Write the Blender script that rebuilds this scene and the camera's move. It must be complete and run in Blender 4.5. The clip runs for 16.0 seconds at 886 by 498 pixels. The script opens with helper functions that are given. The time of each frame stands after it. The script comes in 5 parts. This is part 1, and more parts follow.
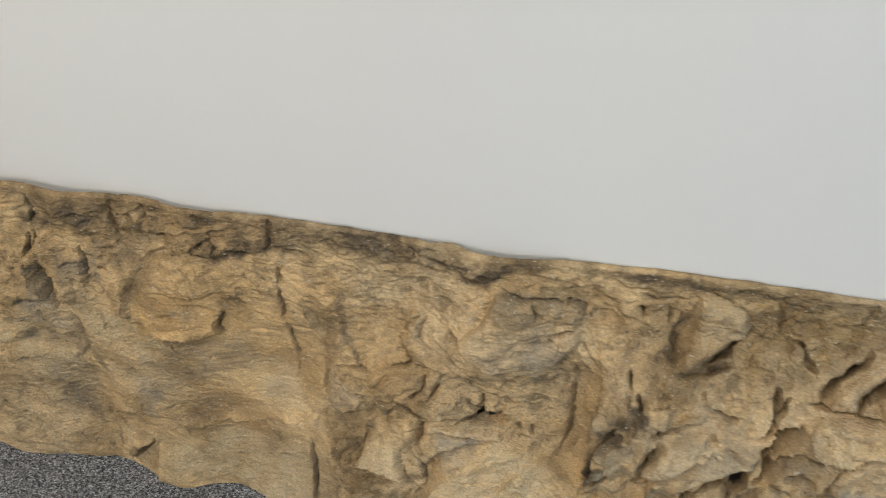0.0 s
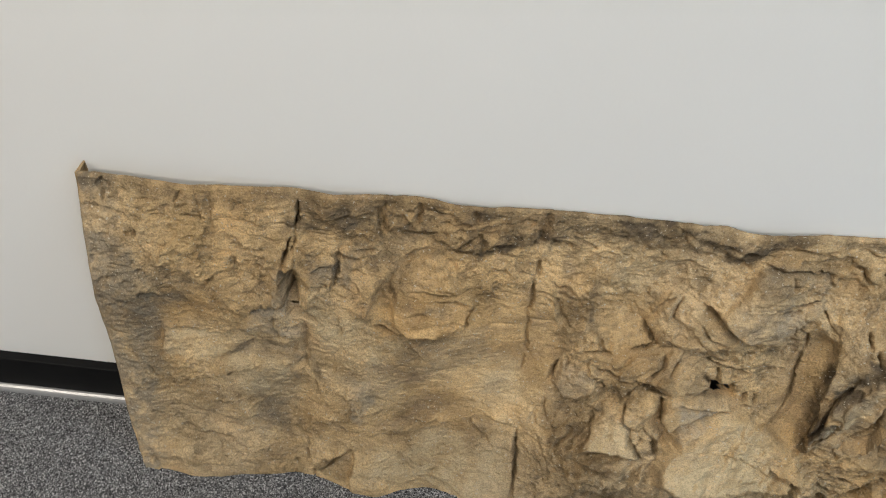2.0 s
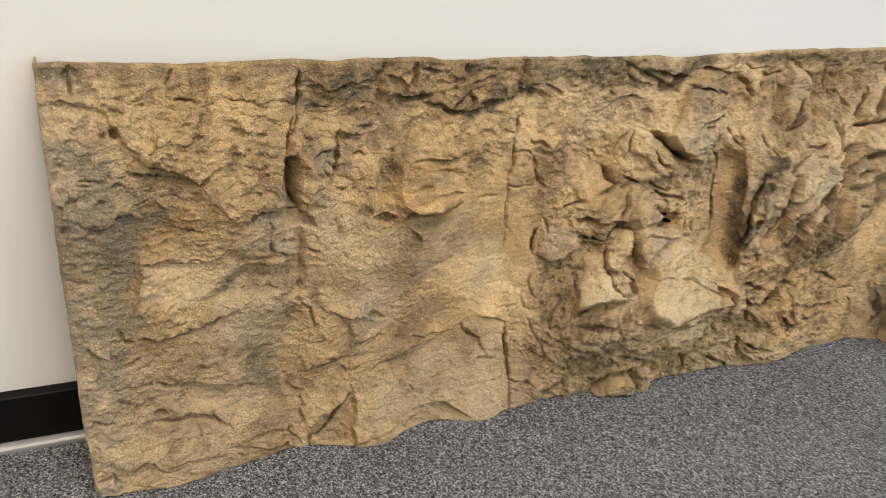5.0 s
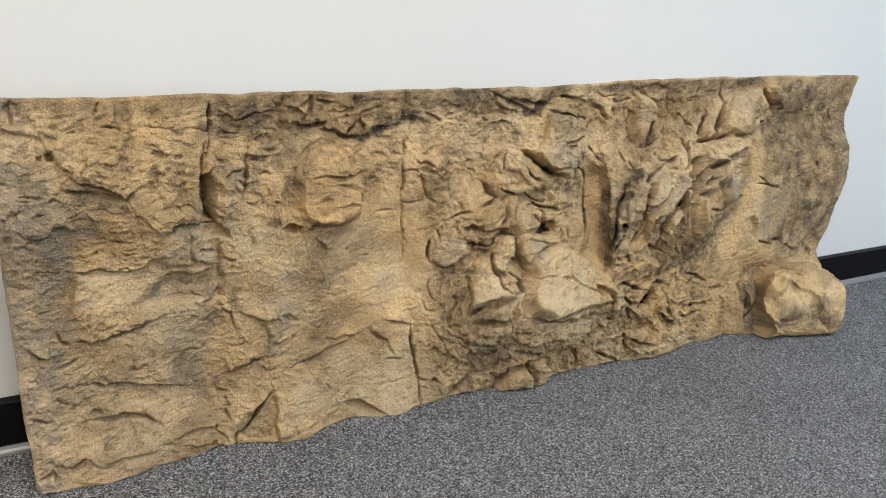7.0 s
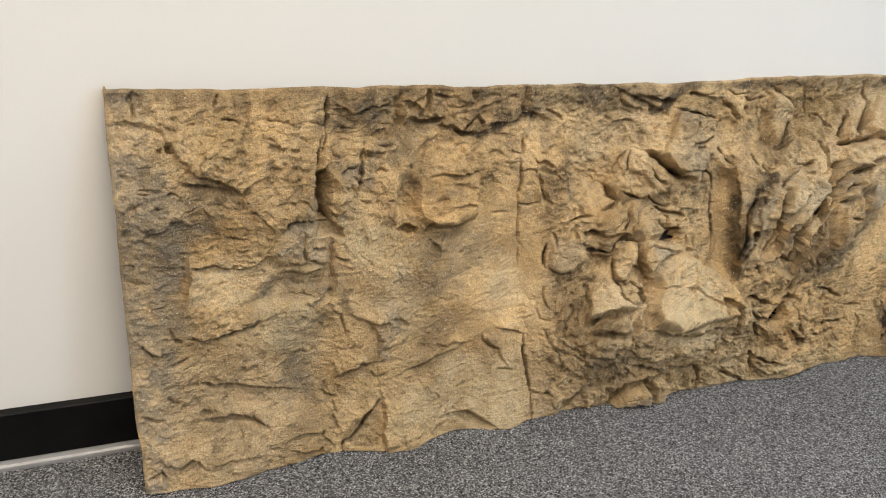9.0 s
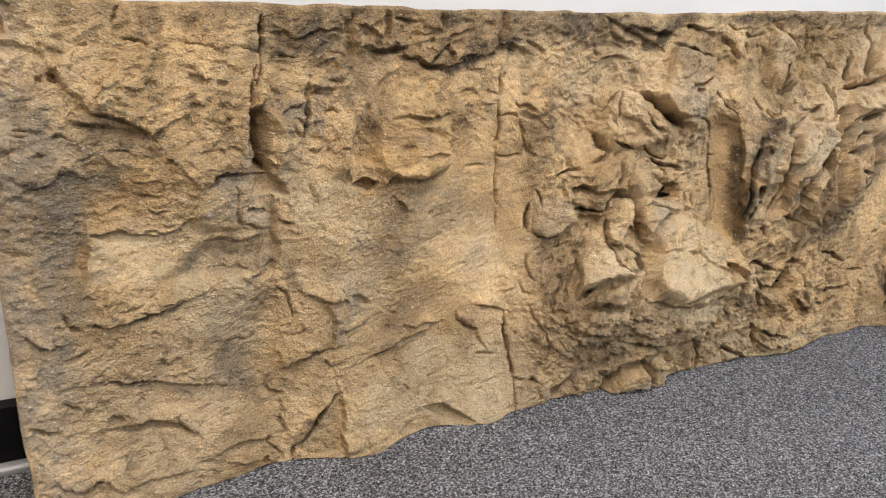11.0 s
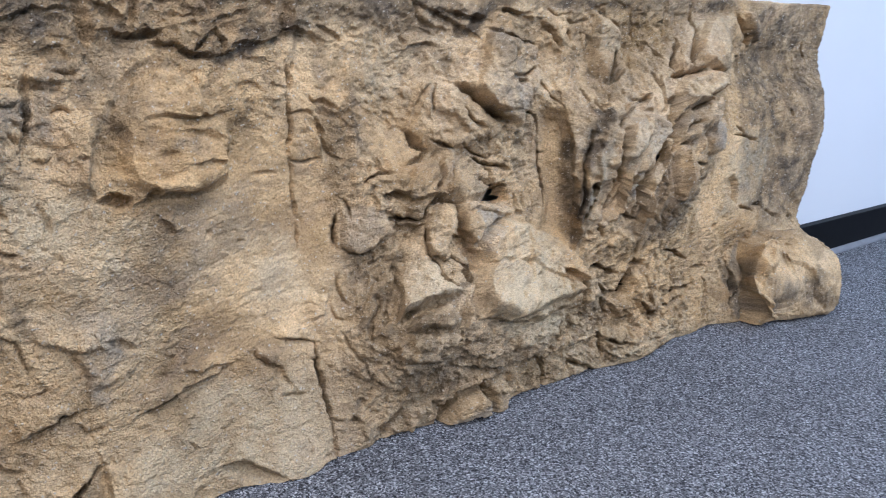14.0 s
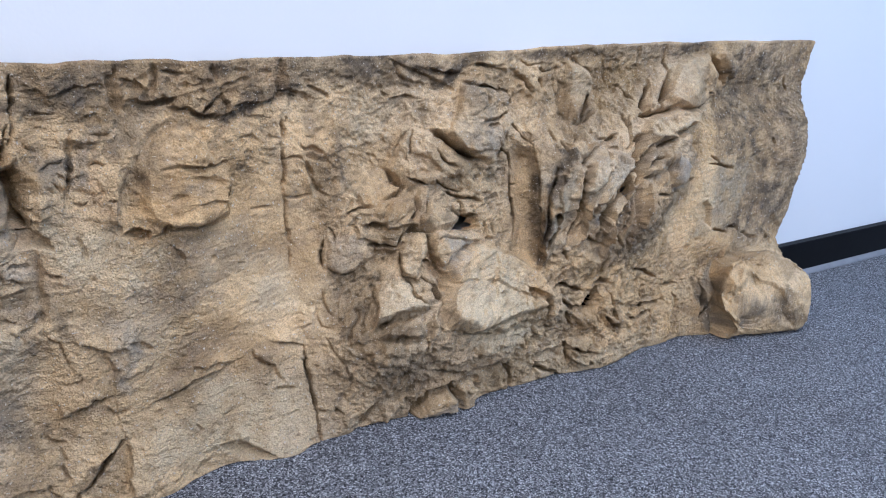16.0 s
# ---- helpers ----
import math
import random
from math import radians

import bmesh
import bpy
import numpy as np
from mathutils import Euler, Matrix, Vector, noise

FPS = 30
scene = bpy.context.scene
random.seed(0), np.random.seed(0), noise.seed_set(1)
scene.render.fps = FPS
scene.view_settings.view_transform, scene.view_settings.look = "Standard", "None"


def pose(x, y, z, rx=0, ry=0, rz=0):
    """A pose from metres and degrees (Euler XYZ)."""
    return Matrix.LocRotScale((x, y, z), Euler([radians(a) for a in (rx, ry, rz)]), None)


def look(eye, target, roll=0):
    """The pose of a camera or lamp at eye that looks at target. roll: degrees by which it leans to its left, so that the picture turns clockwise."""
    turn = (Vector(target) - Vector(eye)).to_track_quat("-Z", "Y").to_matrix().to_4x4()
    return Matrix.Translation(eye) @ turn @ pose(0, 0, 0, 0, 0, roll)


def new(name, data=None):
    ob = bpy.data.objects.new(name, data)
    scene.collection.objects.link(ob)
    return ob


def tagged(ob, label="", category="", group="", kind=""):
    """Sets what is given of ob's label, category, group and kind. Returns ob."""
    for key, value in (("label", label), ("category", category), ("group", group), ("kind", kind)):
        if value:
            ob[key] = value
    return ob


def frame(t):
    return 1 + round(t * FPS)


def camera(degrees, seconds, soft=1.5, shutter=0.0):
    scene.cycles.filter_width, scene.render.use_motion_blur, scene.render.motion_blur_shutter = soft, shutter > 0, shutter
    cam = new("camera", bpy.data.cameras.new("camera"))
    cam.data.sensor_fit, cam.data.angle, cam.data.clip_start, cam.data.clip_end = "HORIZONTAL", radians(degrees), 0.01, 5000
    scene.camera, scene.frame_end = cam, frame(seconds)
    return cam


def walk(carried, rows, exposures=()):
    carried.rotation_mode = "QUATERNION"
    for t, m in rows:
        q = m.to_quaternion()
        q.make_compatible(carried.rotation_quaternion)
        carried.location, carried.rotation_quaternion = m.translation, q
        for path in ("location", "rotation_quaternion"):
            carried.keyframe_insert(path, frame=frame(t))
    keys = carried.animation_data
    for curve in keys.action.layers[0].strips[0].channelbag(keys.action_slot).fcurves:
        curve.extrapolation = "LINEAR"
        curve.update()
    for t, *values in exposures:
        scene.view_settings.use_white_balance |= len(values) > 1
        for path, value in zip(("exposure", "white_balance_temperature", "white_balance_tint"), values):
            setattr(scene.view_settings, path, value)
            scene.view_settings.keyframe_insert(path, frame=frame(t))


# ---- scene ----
cam = camera(59.8, 16.0, soft=1.0, shutter=0.3)
PATH = [
    (0, (1.284, -0.537, 1.189), (0.929, 0.732, -0.315), -2.9),
    (0.5, (1.151, -0.522, 1.19), (0.792, 0.727, -0.33), -2.0),
    (1, (1.032, -0.558, 1.191), (0.757, 0.714, -0.328), -0.8),
    (1.5, (0.919, -0.675, 1.206), (0.734, 0.661, -0.271), 0.7),
    (2, (0.819, -0.715, 1.195), (0.759, 0.688, -0.23), 4.2),
    (2.5, (0.731, -0.705, 1.153), (0.763, 0.724, -0.245), 3.3),
    (3, (0.651, -0.731, 1.12), (0.805, 0.715, -0.253), 3.6),
    (3.5, (0.57, -0.756, 1.013), (0.874, 0.747, -0.271), 4.9),
    (4, (0.515, -0.785, 0.896), (0.947, 0.774, -0.279), 5.9),
    (4.5, (0.436, -0.828, 0.845), (1.048, 0.748, -0.223), 6.8),
    (5, (0.375, -0.892, 0.84), (1.155, 0.646, -0.173), 8.3),
    (5.2, (0.363, -0.921, 0.827), (1.192, 0.61, -0.155), 8.5),
    (7.3, (0.363, -1.139, 0.797), (1.284, 0.465, 0.037), 5.4),
    (7.5, (0.359, -1.144, 0.799), (1.271, 0.468, 0.043), 5.4),
    (8, (0.362, -1.133, 0.783), (1.235, 0.502, 0.032), 5.1),
    (8.5, (0.354, -1.088, 0.768), (1.167, 0.577, 0.016), 4.5),
    (9, (0.335, -1.045, 0.757), (1.076, 0.647, -0.01), 4.4),
    (9.2, (0.336, -1.04, 0.74), (1.064, 0.657, -0.028), 4.4),
    (11.3, (0.399, -0.854, 0.618), (1.303, 0.761, -0.141), 4.5),
    (11.5, (0.417, -0.845, 0.608), (1.332, 0.769, -0.138), 4.2),
    (12, (0.445, -0.806, 0.585), (1.399, 0.794, -0.145), 3.7),
    (12.5, (0.452, -0.752, 0.549), (1.418, 0.839, -0.183), 3.9),
    (13, (0.476, -0.723, 0.534), (1.49, 0.835, -0.204), 5.0),
    (13.5, (0.507, -0.747, 0.551), (1.598, 0.768, -0.164), 5.1),
    (14, (0.525, -0.8, 0.579), (1.688, 0.673, -0.111), 4.5),
    (14.5, (0.536, -0.856, 0.607), (1.714, 0.608, -0.079), 4.2),
    (15, (0.54, -0.906, 0.637), (1.669, 0.581, -0.08), 5.0),
    (15.5, (0.55, -0.945, 0.677), (1.615, 0.572, -0.076), 5.6),
    (16, (0.549, -0.981, 0.714), (1.563, 0.565, -0.048), 4.6),
]
EXPOSURES = [(0, -0.38, 6250, 10), (2, -0.36, 6200, 10), (3, -0.26, 6250, 10), (3.5, -0.15, 6400, 10), (4, 0.0, 6450, 11), (5, 0.03, 6500, 12), (7.3, 0.03, 6050, 10), (8, 0.03, 6200, 10), (9.2, 0.05, 6500, 12), (11.5, 0.2, 5950, 17), (12.5, 0.22, 5400, 18), (13, 0.24, 5250, 19), (14.5, 0.12, 5000, 17), (16, 0.1, 4950, 18)]
walk(cam, [(t, look(eye, target, roll)) for t, eye, target, roll in PATH], EXPOSURES)

# ---- world and light ----
world = bpy.data.worlds.new("world")
scene.world = world
world.use_nodes = True
world.node_tree.nodes["Background"].inputs[0].default_value = (0.75, 0.85, 1.0, 1)
world.node_tree.nodes["Background"].inputs[1].default_value = 0.3


def area_lamp(name, eye, target, sx, sy, watts, colour):
    data = bpy.data.lights.new(name, "AREA")
    data.shape, data.size, data.size_y, data.energy, data.color = "RECTANGLE", sx, sy, watts, colour
    ob = new(name, data)
    ob.matrix_world = look(eye, target)
    return ob


ROOM_L, ROOM_R, ROOM_F, CEIL = -3.6, 6.0, -5.6, 2.7
WALL_Y = 0.022
# daylight through the window in the wall opposite, and the office ceiling panels
WX0, WX1, WZ0, WZ1 = 2.7, 5.7, 0.85, 2.35
area_lamp("window_light", ((WX0 + WX1) / 2, ROOM_F + 0.03, (WZ0 + WZ1) / 2), ((WX0 + WX1) / 2 - 0.4, 0, 0.9), WX1 - WX0, WZ1 - WZ0, 20, (0.50, 0.74, 1.0))
PANELS = [(x, y) for x in (-1.3, 0.9, 3.1) for y in (-1.15, -3.2)]
PANEL_TONE = {-1.3: (31, 60, (1.0, 0.88, 0.715)), 0.9: (34, 48, (1.0, 0.905, 0.75)), 3.1: (33, 38, (0.62, 0.81, 1.0))}
for x, y in PANELS:
    area_lamp("ceiling_panel_light", (x, y, CEIL - 0.05), (x, y, 0), 1.15, 0.55, PANEL_TONE[x][0 if y > -2 else 1], PANEL_TONE[x][2])


# ---- materials ----
def material(name):
    m = bpy.data.materials.new(name)
    m.use_nodes = True
    return m, m.node_tree, m.node_tree.nodes["Principled BSDF"]


def node(tree, kind, **settings):
    n = tree.nodes.new(kind)
    for key, value in settings.items():
        n.inputs[key.replace("_", " ")].default_value = value
    return n


def ramp(tree, fac, stops):
    n = tree.nodes.new("ShaderNodeValToRGB")
    els = n.color_ramp.elements
    while len(els) < len(stops):
        els.new(0.5)
    for e, (p, c) in zip(els, stops):
        e.position, e.color = p, (*c, 1) if len(c) == 3 else c
    tree.links.new(fac, n.inputs[0])
    return n.outputs[0]


def mix(tree, fac, a, b, blend="MIX"):
    n = tree.nodes.new("ShaderNodeMix")
    n.data_type, n.blend_type = "RGBA", blend
    for socket, value in ((n.inputs[0], fac), (n.inputs[6], a), (n.inputs[7], b)):
        if hasattr(value, "is_output"):
            tree.links.new(value, socket)
        elif isinstance(value, tuple):
            socket.default_value = (*value, 1)
        else:
            socket.default_value = value
    return n.outputs[2]


def scaled(tree, sx, sy, sz):
    tex = tree.nodes.new("ShaderNodeTexCoord")
    mp = tree.nodes.new("ShaderNodeMapping")
    mp.inputs["Scale"].default_value = (sx, sy, sz)
    tree.links.new(tex.outputs["Object"], mp.inputs[0])
    return mp.outputs[0]


def noise_tex(tree, vec, scale, detail=4.0, rough=0.55, warp=0.0):
    n = node(tree, "ShaderNodeTexNoise", Scale=scale, Detail=detail, Roughness=rough, Distortion=warp)
    tree.links.new(vec, n.inputs["Vector"])
    return n.outputs["Fac"]


def bump(tree, bsdf, height, strength, distance, under=None):
    n = node(tree, "ShaderNodeBump", Strength=strength, Distance=distance)
    tree.links.new(height, n.inputs["Height"])
    if under:
        tree.links.new(under, n.inputs["Normal"])
    if bsdf:
        tree.links.new(n.outputs[0], bsdf.inputs["Normal"])
    return n.outputs[0]


def rock_material():
    """Cast resin rock, airbrushed: sandy ochre with grey, umber and rust washes and painted-in shade, sand grains in
    the coat.
    """
    m, tree, bsdf = material("painted_rock")
    vec = scaled(tree, 1, 1, 1)
    flat = scaled(tree, 1, 1, 1.15)
    broad = noise_tex(tree, vec, 7, 5, 0.6, 0.6)
    c = ramp(tree, broad, [(0.30, (0.28, 0.195, 0.10)), (0.44, (0.43, 0.312, 0.165)), (0.56, (0.565, 0.428, 0.245)), (0.68, (0.535, 0.385, 0.212)), (0.85, (0.45, 0.345, 0.207))])
    mottled = ramp(tree, noise_tex(tree, flat, 19, 6, 0.62, 0.9), [(0.36, (0.46, 0.45, 0.43)), (0.52, (1, 1, 1)), (0.75, (1.12, 1.08, 1.0))])
    c = mix(tree, 0.62, c, mottled, "MULTIPLY")
    # slow drift between yellow ochre and grey beige
    drift = ramp(tree, noise_tex(tree, vec, 3.1, 3, 0.55, 0.4), [(0.36, (1.23, 1.11, 0.96)), (0.5, (1.2, 1.155, 1.12)), (0.64, (1.06, 1.05, 1.09))])
    c = mix(tree, 0.9, c, drift, "MULTIPLY")
    # grey and umber carry painted-in shade too, cream a lit flank
    for paint, colour, strength in (("grey_shade_wash", (0.205, 0.184, 0.146), 0.72), ("umber_shade_wash", (0.075, 0.058, 0.04), 0.9),
                                    ("rust_wash", (0.43, 0.29, 0.125), 0.55), ("cream_and_lit_wash", (0.63, 0.51, 0.32), 0.75), ("pale_grey_wash", (0.37, 0.335, 0.275), 0.6)):
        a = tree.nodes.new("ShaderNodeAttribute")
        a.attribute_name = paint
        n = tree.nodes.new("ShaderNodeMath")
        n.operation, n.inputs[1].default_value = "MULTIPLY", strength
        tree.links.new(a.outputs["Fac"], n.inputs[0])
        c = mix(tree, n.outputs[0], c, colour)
    # thin sprayed haze of grey and violet-brown, in streaks that follow the bedding
    streak = ramp(tree, noise_tex(tree, scaled(tree, 1.3, 1, 1.7), 14, 6, 0.7, 1.2), [(0.50, (0, 0, 0)), (0.68, (1, 1, 1))])
    n = tree.nodes.new("ShaderNodeMath")
    n.operation, n.inputs[1].default_value = "MULTIPLY", 0.25
    tree.links.new(streak, n.inputs[0])
    c = mix(tree, n.outputs[0], c, (0.27, 0.215, 0.17))
    grain = noise_tex(tree, vec, 420, 3, 0.7)
    c = mix(tree, 0.66, c, ramp(tree, grain, [(0.32, (0.5, 0.48, 0.46)), (0.5, (1, 1, 1)), (0.7, (1.35, 1.34, 1.31))]), "MULTIPLY")
    # pale sand grains that stand out singly
    fleck = ramp(tree, noise_tex(tree, vec, 260, 1, 0.5), [(0.67, (0, 0, 0)), (0.75, (1, 1, 1))])
    c = mix(tree, fleck, c, (0.54, 0.47, 0.36))
    tree.links.new(c, bsdf.inputs["Base Color"])
    bsdf.inputs["Roughness"].default_value = 0.85
    bsdf.inputs["Specular IOR Level"].default_value = 0.15
    low = bump(tree, None, noise_tex(tree, vec, 130, 4, 0.66), 0.5, 0.0042)
    fine = bump(tree, bsdf, noise_tex(tree, vec, 430, 2, 0.6), 0.95, 0.0056, low)
    coat = tree.nodes.new("ShaderNodeAttribute")
    coat.attribute_name = "grit"
    tree.links.new(coat.outputs["Fac"], fine.node.inputs["Strength"])
    return m


def carpet_material():
    """Grey loop-pile carpet with black, mid grey and near-white flecks in short yarns."""
    m, tree, bsdf = material("carpet")
    vec = scaled(tree, 1, 1, 1)
    warp = node(tree, "ShaderNodeTexNoise", Scale=160.0, Detail=2.0)
    tree.links.new(vec, warp.inputs["Vector"])
    add = tree.nodes.new("ShaderNodeVectorMath")
    add.operation = "MULTIPLY_ADD"
    add.inputs[1].default_value = (0.005, 0.005, 0)
    tree.links.new(warp.outputs["Color"], add.inputs[0])
    tree.links.new(vec, add.inputs[2])
    cell = tree.nodes.new("ShaderNodeTexVoronoi")
    cell.inputs["Scale"].default_value = 590
    tree.links.new(add.outputs[0], cell.inputs["Vector"])
    pick = tree.nodes.new("ShaderNodeSeparateColor")
    tree.links.new(cell.outputs["Color"], pick.inputs[0])
    c = ramp(tree, pick.outputs[0], [(0.0, (0.022, 0.022, 0.025)), (0.30, (0.085, 0.085, 0.089)), (0.62, (0.19, 0.19, 0.196)), (0.86, (0.345, 0.345, 0.352)), (1.0, (0.62, 0.62, 0.63))])
    c = mix(tree, 0.35, c, ramp(tree, noise_tex(tree, vec, 5, 4, 0.6), [(0.3, (0.75, 0.74, 0.73)), (0.7, (1.2, 1.2, 1.2))]), "MULTIPLY")
    tree.links.new(c, bsdf.inputs["Base Color"])
    bsdf.inputs["Roughness"].default_value = 0.95
    bsdf.inputs["Specular IOR Level"].default_value = 0.1
    low = bump(tree, None, noise_tex(tree, vec, 60, 4, 0.6), 0.5, 0.003)
    bump(tree, bsdf, cell.outputs["Distance"], 0.9, -0.003, low)
    return m


def paint_material(name, colour, rough=0.75, tone=0.04):
    """Rolled wall paint with a faint orange-peel."""
    m, tree, bsdf = material(name)
    vec = scaled(tree, 1, 1, 1)
    c = ramp(tree, noise_tex(tree, vec, 1.3, 3), [(0.3, tuple(v * (1 - tone) for v in colour)), (0.7, colour)])
    tree.links.new(c, bsdf.inputs["Base Color"])
    bsdf.inputs["Roughness"].default_value = rough
    bump(tree, bsdf, noise_tex(tree, vec, 220, 3), 0.12, 0.001)
    return m


def rubber_material():
    m, tree, bsdf = material("black_vinyl")
    vec = scaled(tree, 1, 1, 1)
    c = ramp(tree, noise_tex(tree, vec, 14, 5, 0.7), [(0.35, (0.003, 0.003, 0.0035)), (0.75, (0.007, 0.007, 0.0075))])
    tree.links.new(c, bsdf.inputs["Base Color"])
    bsdf.inputs["Roughness"].default_value = 0.5
    bsdf.inputs["Specular IOR Level"].default_value = 0.15
    bump(tree, bsdf, noise_tex(tree, vec, 90, 3), 0.1, 0.001)
    return m


def trim_material():
    m, tree, bsdf = material("satin_strip")
    vec = scaled(tree, 1, 1, 1)
    c = ramp(tree, noise_tex(tree, vec, 30, 5, 0.7), [(0.3, (0.3, 0.3, 0.305)), (0.7, (0.38, 0.38, 0.385))])
    tree.links.new(c, bsdf.inputs["Base Color"])
    bsdf.inputs["Roughness"].default_value = 0.3
    bsdf.inputs["Metallic"].default_value = 0.4
    return m


def glow_material(name, colour, strength):
    m, tree, bsdf = material(name)
    bsdf.inputs["Base Color"].default_value = (*colour, 1)
    bsdf.inputs["Emission Color"].default_value = (*colour, 1)
    bsdf.inputs["Emission Strength"].default_value = strength
    return m


ROCK, CARPET, VINYL, TRIM = rock_material(), carpet_material(), rubber_material(), trim_material()
WALL_PAINT = paint_material("wall_paint", (0.80, 0.79, 0.765))
# for the unseen walls only: dark, to cut the light they bounce back
DARK_UNSEEN_PAINT = paint_material("dark_unseen_wall_paint", (0.2, 0.195, 0.19))
CEILING_TILE = paint_material("ceiling_tile", (0.78, 0.78, 0.76), 0.9)
FRAME_PAINT = paint_material("frame_paint", (0.62, 0.62, 0.61), 0.5)
PANEL_GLOW = glow_material("lamp_diffuser", (1.0, 0.95, 0.86), 1.5)
SKY_GLOW = glow_material("window_daylight", (0.75, 0.87, 1.0), 2.0)


# ---- helpers for meshes ----
def solid(bm, x0, y0, z0, x1, y1, z1, bevel=0.0):
    made = bmesh.ops.create_cube(bm, size=1)["verts"]
    for v in made:
        v.co = Vector(((x0 + x1) / 2 + v.co.x * (x1 - x0), (y0 + y1) / 2 + v.co.y * (y1 - y0), (z0 + z1) / 2 + v.co.z * (z1 - z0)))
    if bevel:
        edges = list({e for v in made for e in v.link_edges})
        bmesh.ops.bevel(bm, geom=edges, offset=bevel, segments=2, affect="EDGES")


def part(name, bm, mat, parent=None, label="", smooth=False):
    me = bpy.data.meshes.new(name)
    bm.to_mesh(me)
    bm.free()
    me.materials.append(mat)
    if smooth:
        me.shade_smooth()
    ob = new(name, me)
    ob.parent = parent
    return tagged(ob, label) if label else ob


def box(name, mat, lo, hi, parent=None, label="", bevel=0.0):
    bm = bmesh.new()
    solid(bm, *lo, *hi, bevel)
    return part(name, bm, mat, parent, label)


# ---- the room ----
bm = bmesh.new()
bmesh.ops.create_grid(bm, x_segments=1, y_segments=1, size=0.5)
for v in bm.verts:
    v.co = Vector(((ROOM_L + ROOM_R) / 2 + v.co.x * (ROOM_R - ROOM_L + 0.4), (ROOM_F + WALL_Y) / 2 + v.co.y * (WALL_Y - ROOM_F + 0.4), 0))
bmesh.ops.recalc_face_normals(bm, faces=bm.faces)
tagged(part("floor", bm, CARPET), "grey flecked loop-pile office carpet", "floor", kind="structure")
tagged(box("wall_north", WALL_PAINT, (ROOM_L - 0.15, WALL_Y, 0), (ROOM_R + 0.15, WALL_Y + 0.15, CEIL)), "plain painted office wall, off-white only where in view", "wall", kind="structure")
# west, east and south walls are unseen and darkened to limit bounced light
tagged(box("wall_west", DARK_UNSEEN_PAINT, (ROOM_L - 0.15, ROOM_F, 0), (ROOM_L, WALL_Y, CEIL)), "plain painted office wall, off-white only where in view", "wall", kind="structure")
tagged(box("ceiling", CEILING_TILE, (ROOM_L - 0.15, ROOM_F - 0.15, CEIL), (ROOM_R + 0.15, WALL_Y + 0.15, CEIL + 0.1)), "white acoustic office ceiling", "ceiling", kind="structure")
tagged(box("wall_east", DARK_UNSEEN_PAINT, (ROOM_R, ROOM_F, 0), (ROOM_R + 0.15, WALL_Y, CEIL)), "plain unseen wall, painted dark grey to cut bounced light", "wall", kind="structure")
# the wall opposite, with the window opening cut through it
bm = bmesh.new()
Y0, Y1 = ROOM_F - 0.15, ROOM_F
solid(bm, ROOM_L - 0.15, Y0, 0, ROOM_R + 0.15, Y1, WZ0)
solid(bm, ROOM_L - 0.15, Y0, WZ1, ROOM_R + 0.15, Y1, CEIL)
solid(bm, ROOM_L - 0.15, Y0, WZ0, WX0, Y1, WZ1)
solid(bm, WX1, Y0, WZ0, ROOM_R + 0.15, Y1, WZ1)
tagged(part("wall_south", bm, DARK_UNSEEN_PAINT), "unseen wall with a wide window, painted dark grey to cut bounced light", "wall", kind="structure")
window = tagged(new("window_1"), "wide office window with a pale metal frame", "window", kind="structure")
bm = bmesh.new()
for x in (WX0, (WX0 + WX1) / 2 - 0.025, WX1 - 0.05):
    solid(bm, x, Y0 + 0.04, WZ0, x + 0.05, Y0 + 0.10, WZ1)
for z in (WZ0, WZ1 - 0.05):
    solid(bm, WX0 + 0.05, Y0 + 0.045, z, WX1 - 0.05, Y0 + 0.095, z + 0.05)
part("window_frame", bm, FRAME_PAINT, window)
tagged(box("backdrop", SKY_GLOW, (WX0 - 0.5, Y0 - 0.32, WZ0 - 0.5), (WX1 + 0.5, Y0 - 0.3, WZ1 + 0.5)), "bright daylight outside the window", "backdrop", kind="structure")
for x, y in PANELS:
    lamp = tagged(new("ceiling_light"), "flat rectangular office ceiling light panel", "ceiling light", "ceiling lights")
    lamp.location = (x, y, CEIL)
    bm = bmesh.new()
    for sx in (-1, 1):
        solid(bm, min(sx * 0.6, sx * 0.575), -0.3, -0.025, max(sx * 0.6, sx * 0.575), 0.3, 0)
        solid(bm, -0.575, min(sx * 0.3, sx * 0.275), -0.025, 0.575, max(sx * 0.3, sx * 0.275), 0)
    part("frame", bm, FRAME_PAINT, lamp)
    box("diffuser", PANEL_GLOW, (-0.575, -0.275, -0.012), (0.575, 0.275, -0.004), lamp)


# cove base: an upright strip with a toe that curves out on to the carpet
def cove_base(name, x0, x1):
    outline = [(0, 0.087), (-0.0145, 0.087), (-0.016, 0.0855), (-0.016, 0.0005), (0, 0.0005)]
    bm = bmesh.new()
    rows = [[bm.verts.new((x, WALL_Y - 0.0005 + y, z)) for y, z in outline] for x in (x0, x1)]
    for i in range(len(outline)):
        j = (i + 1) % len(outline)
        bm.faces.new((rows[0][i], rows[0][j], rows[1][j], rows[1][i]))
    bm.faces.new(rows[1])
    bm.faces.new(rows[0][::-1])
    bmesh.ops.recalc_face_normals(bm, faces=bm.faces)
    return tagged(part(name, bm, VINYL, None, "", False), "black vinyl cove base along the wall", "baseboard", kind="structure")


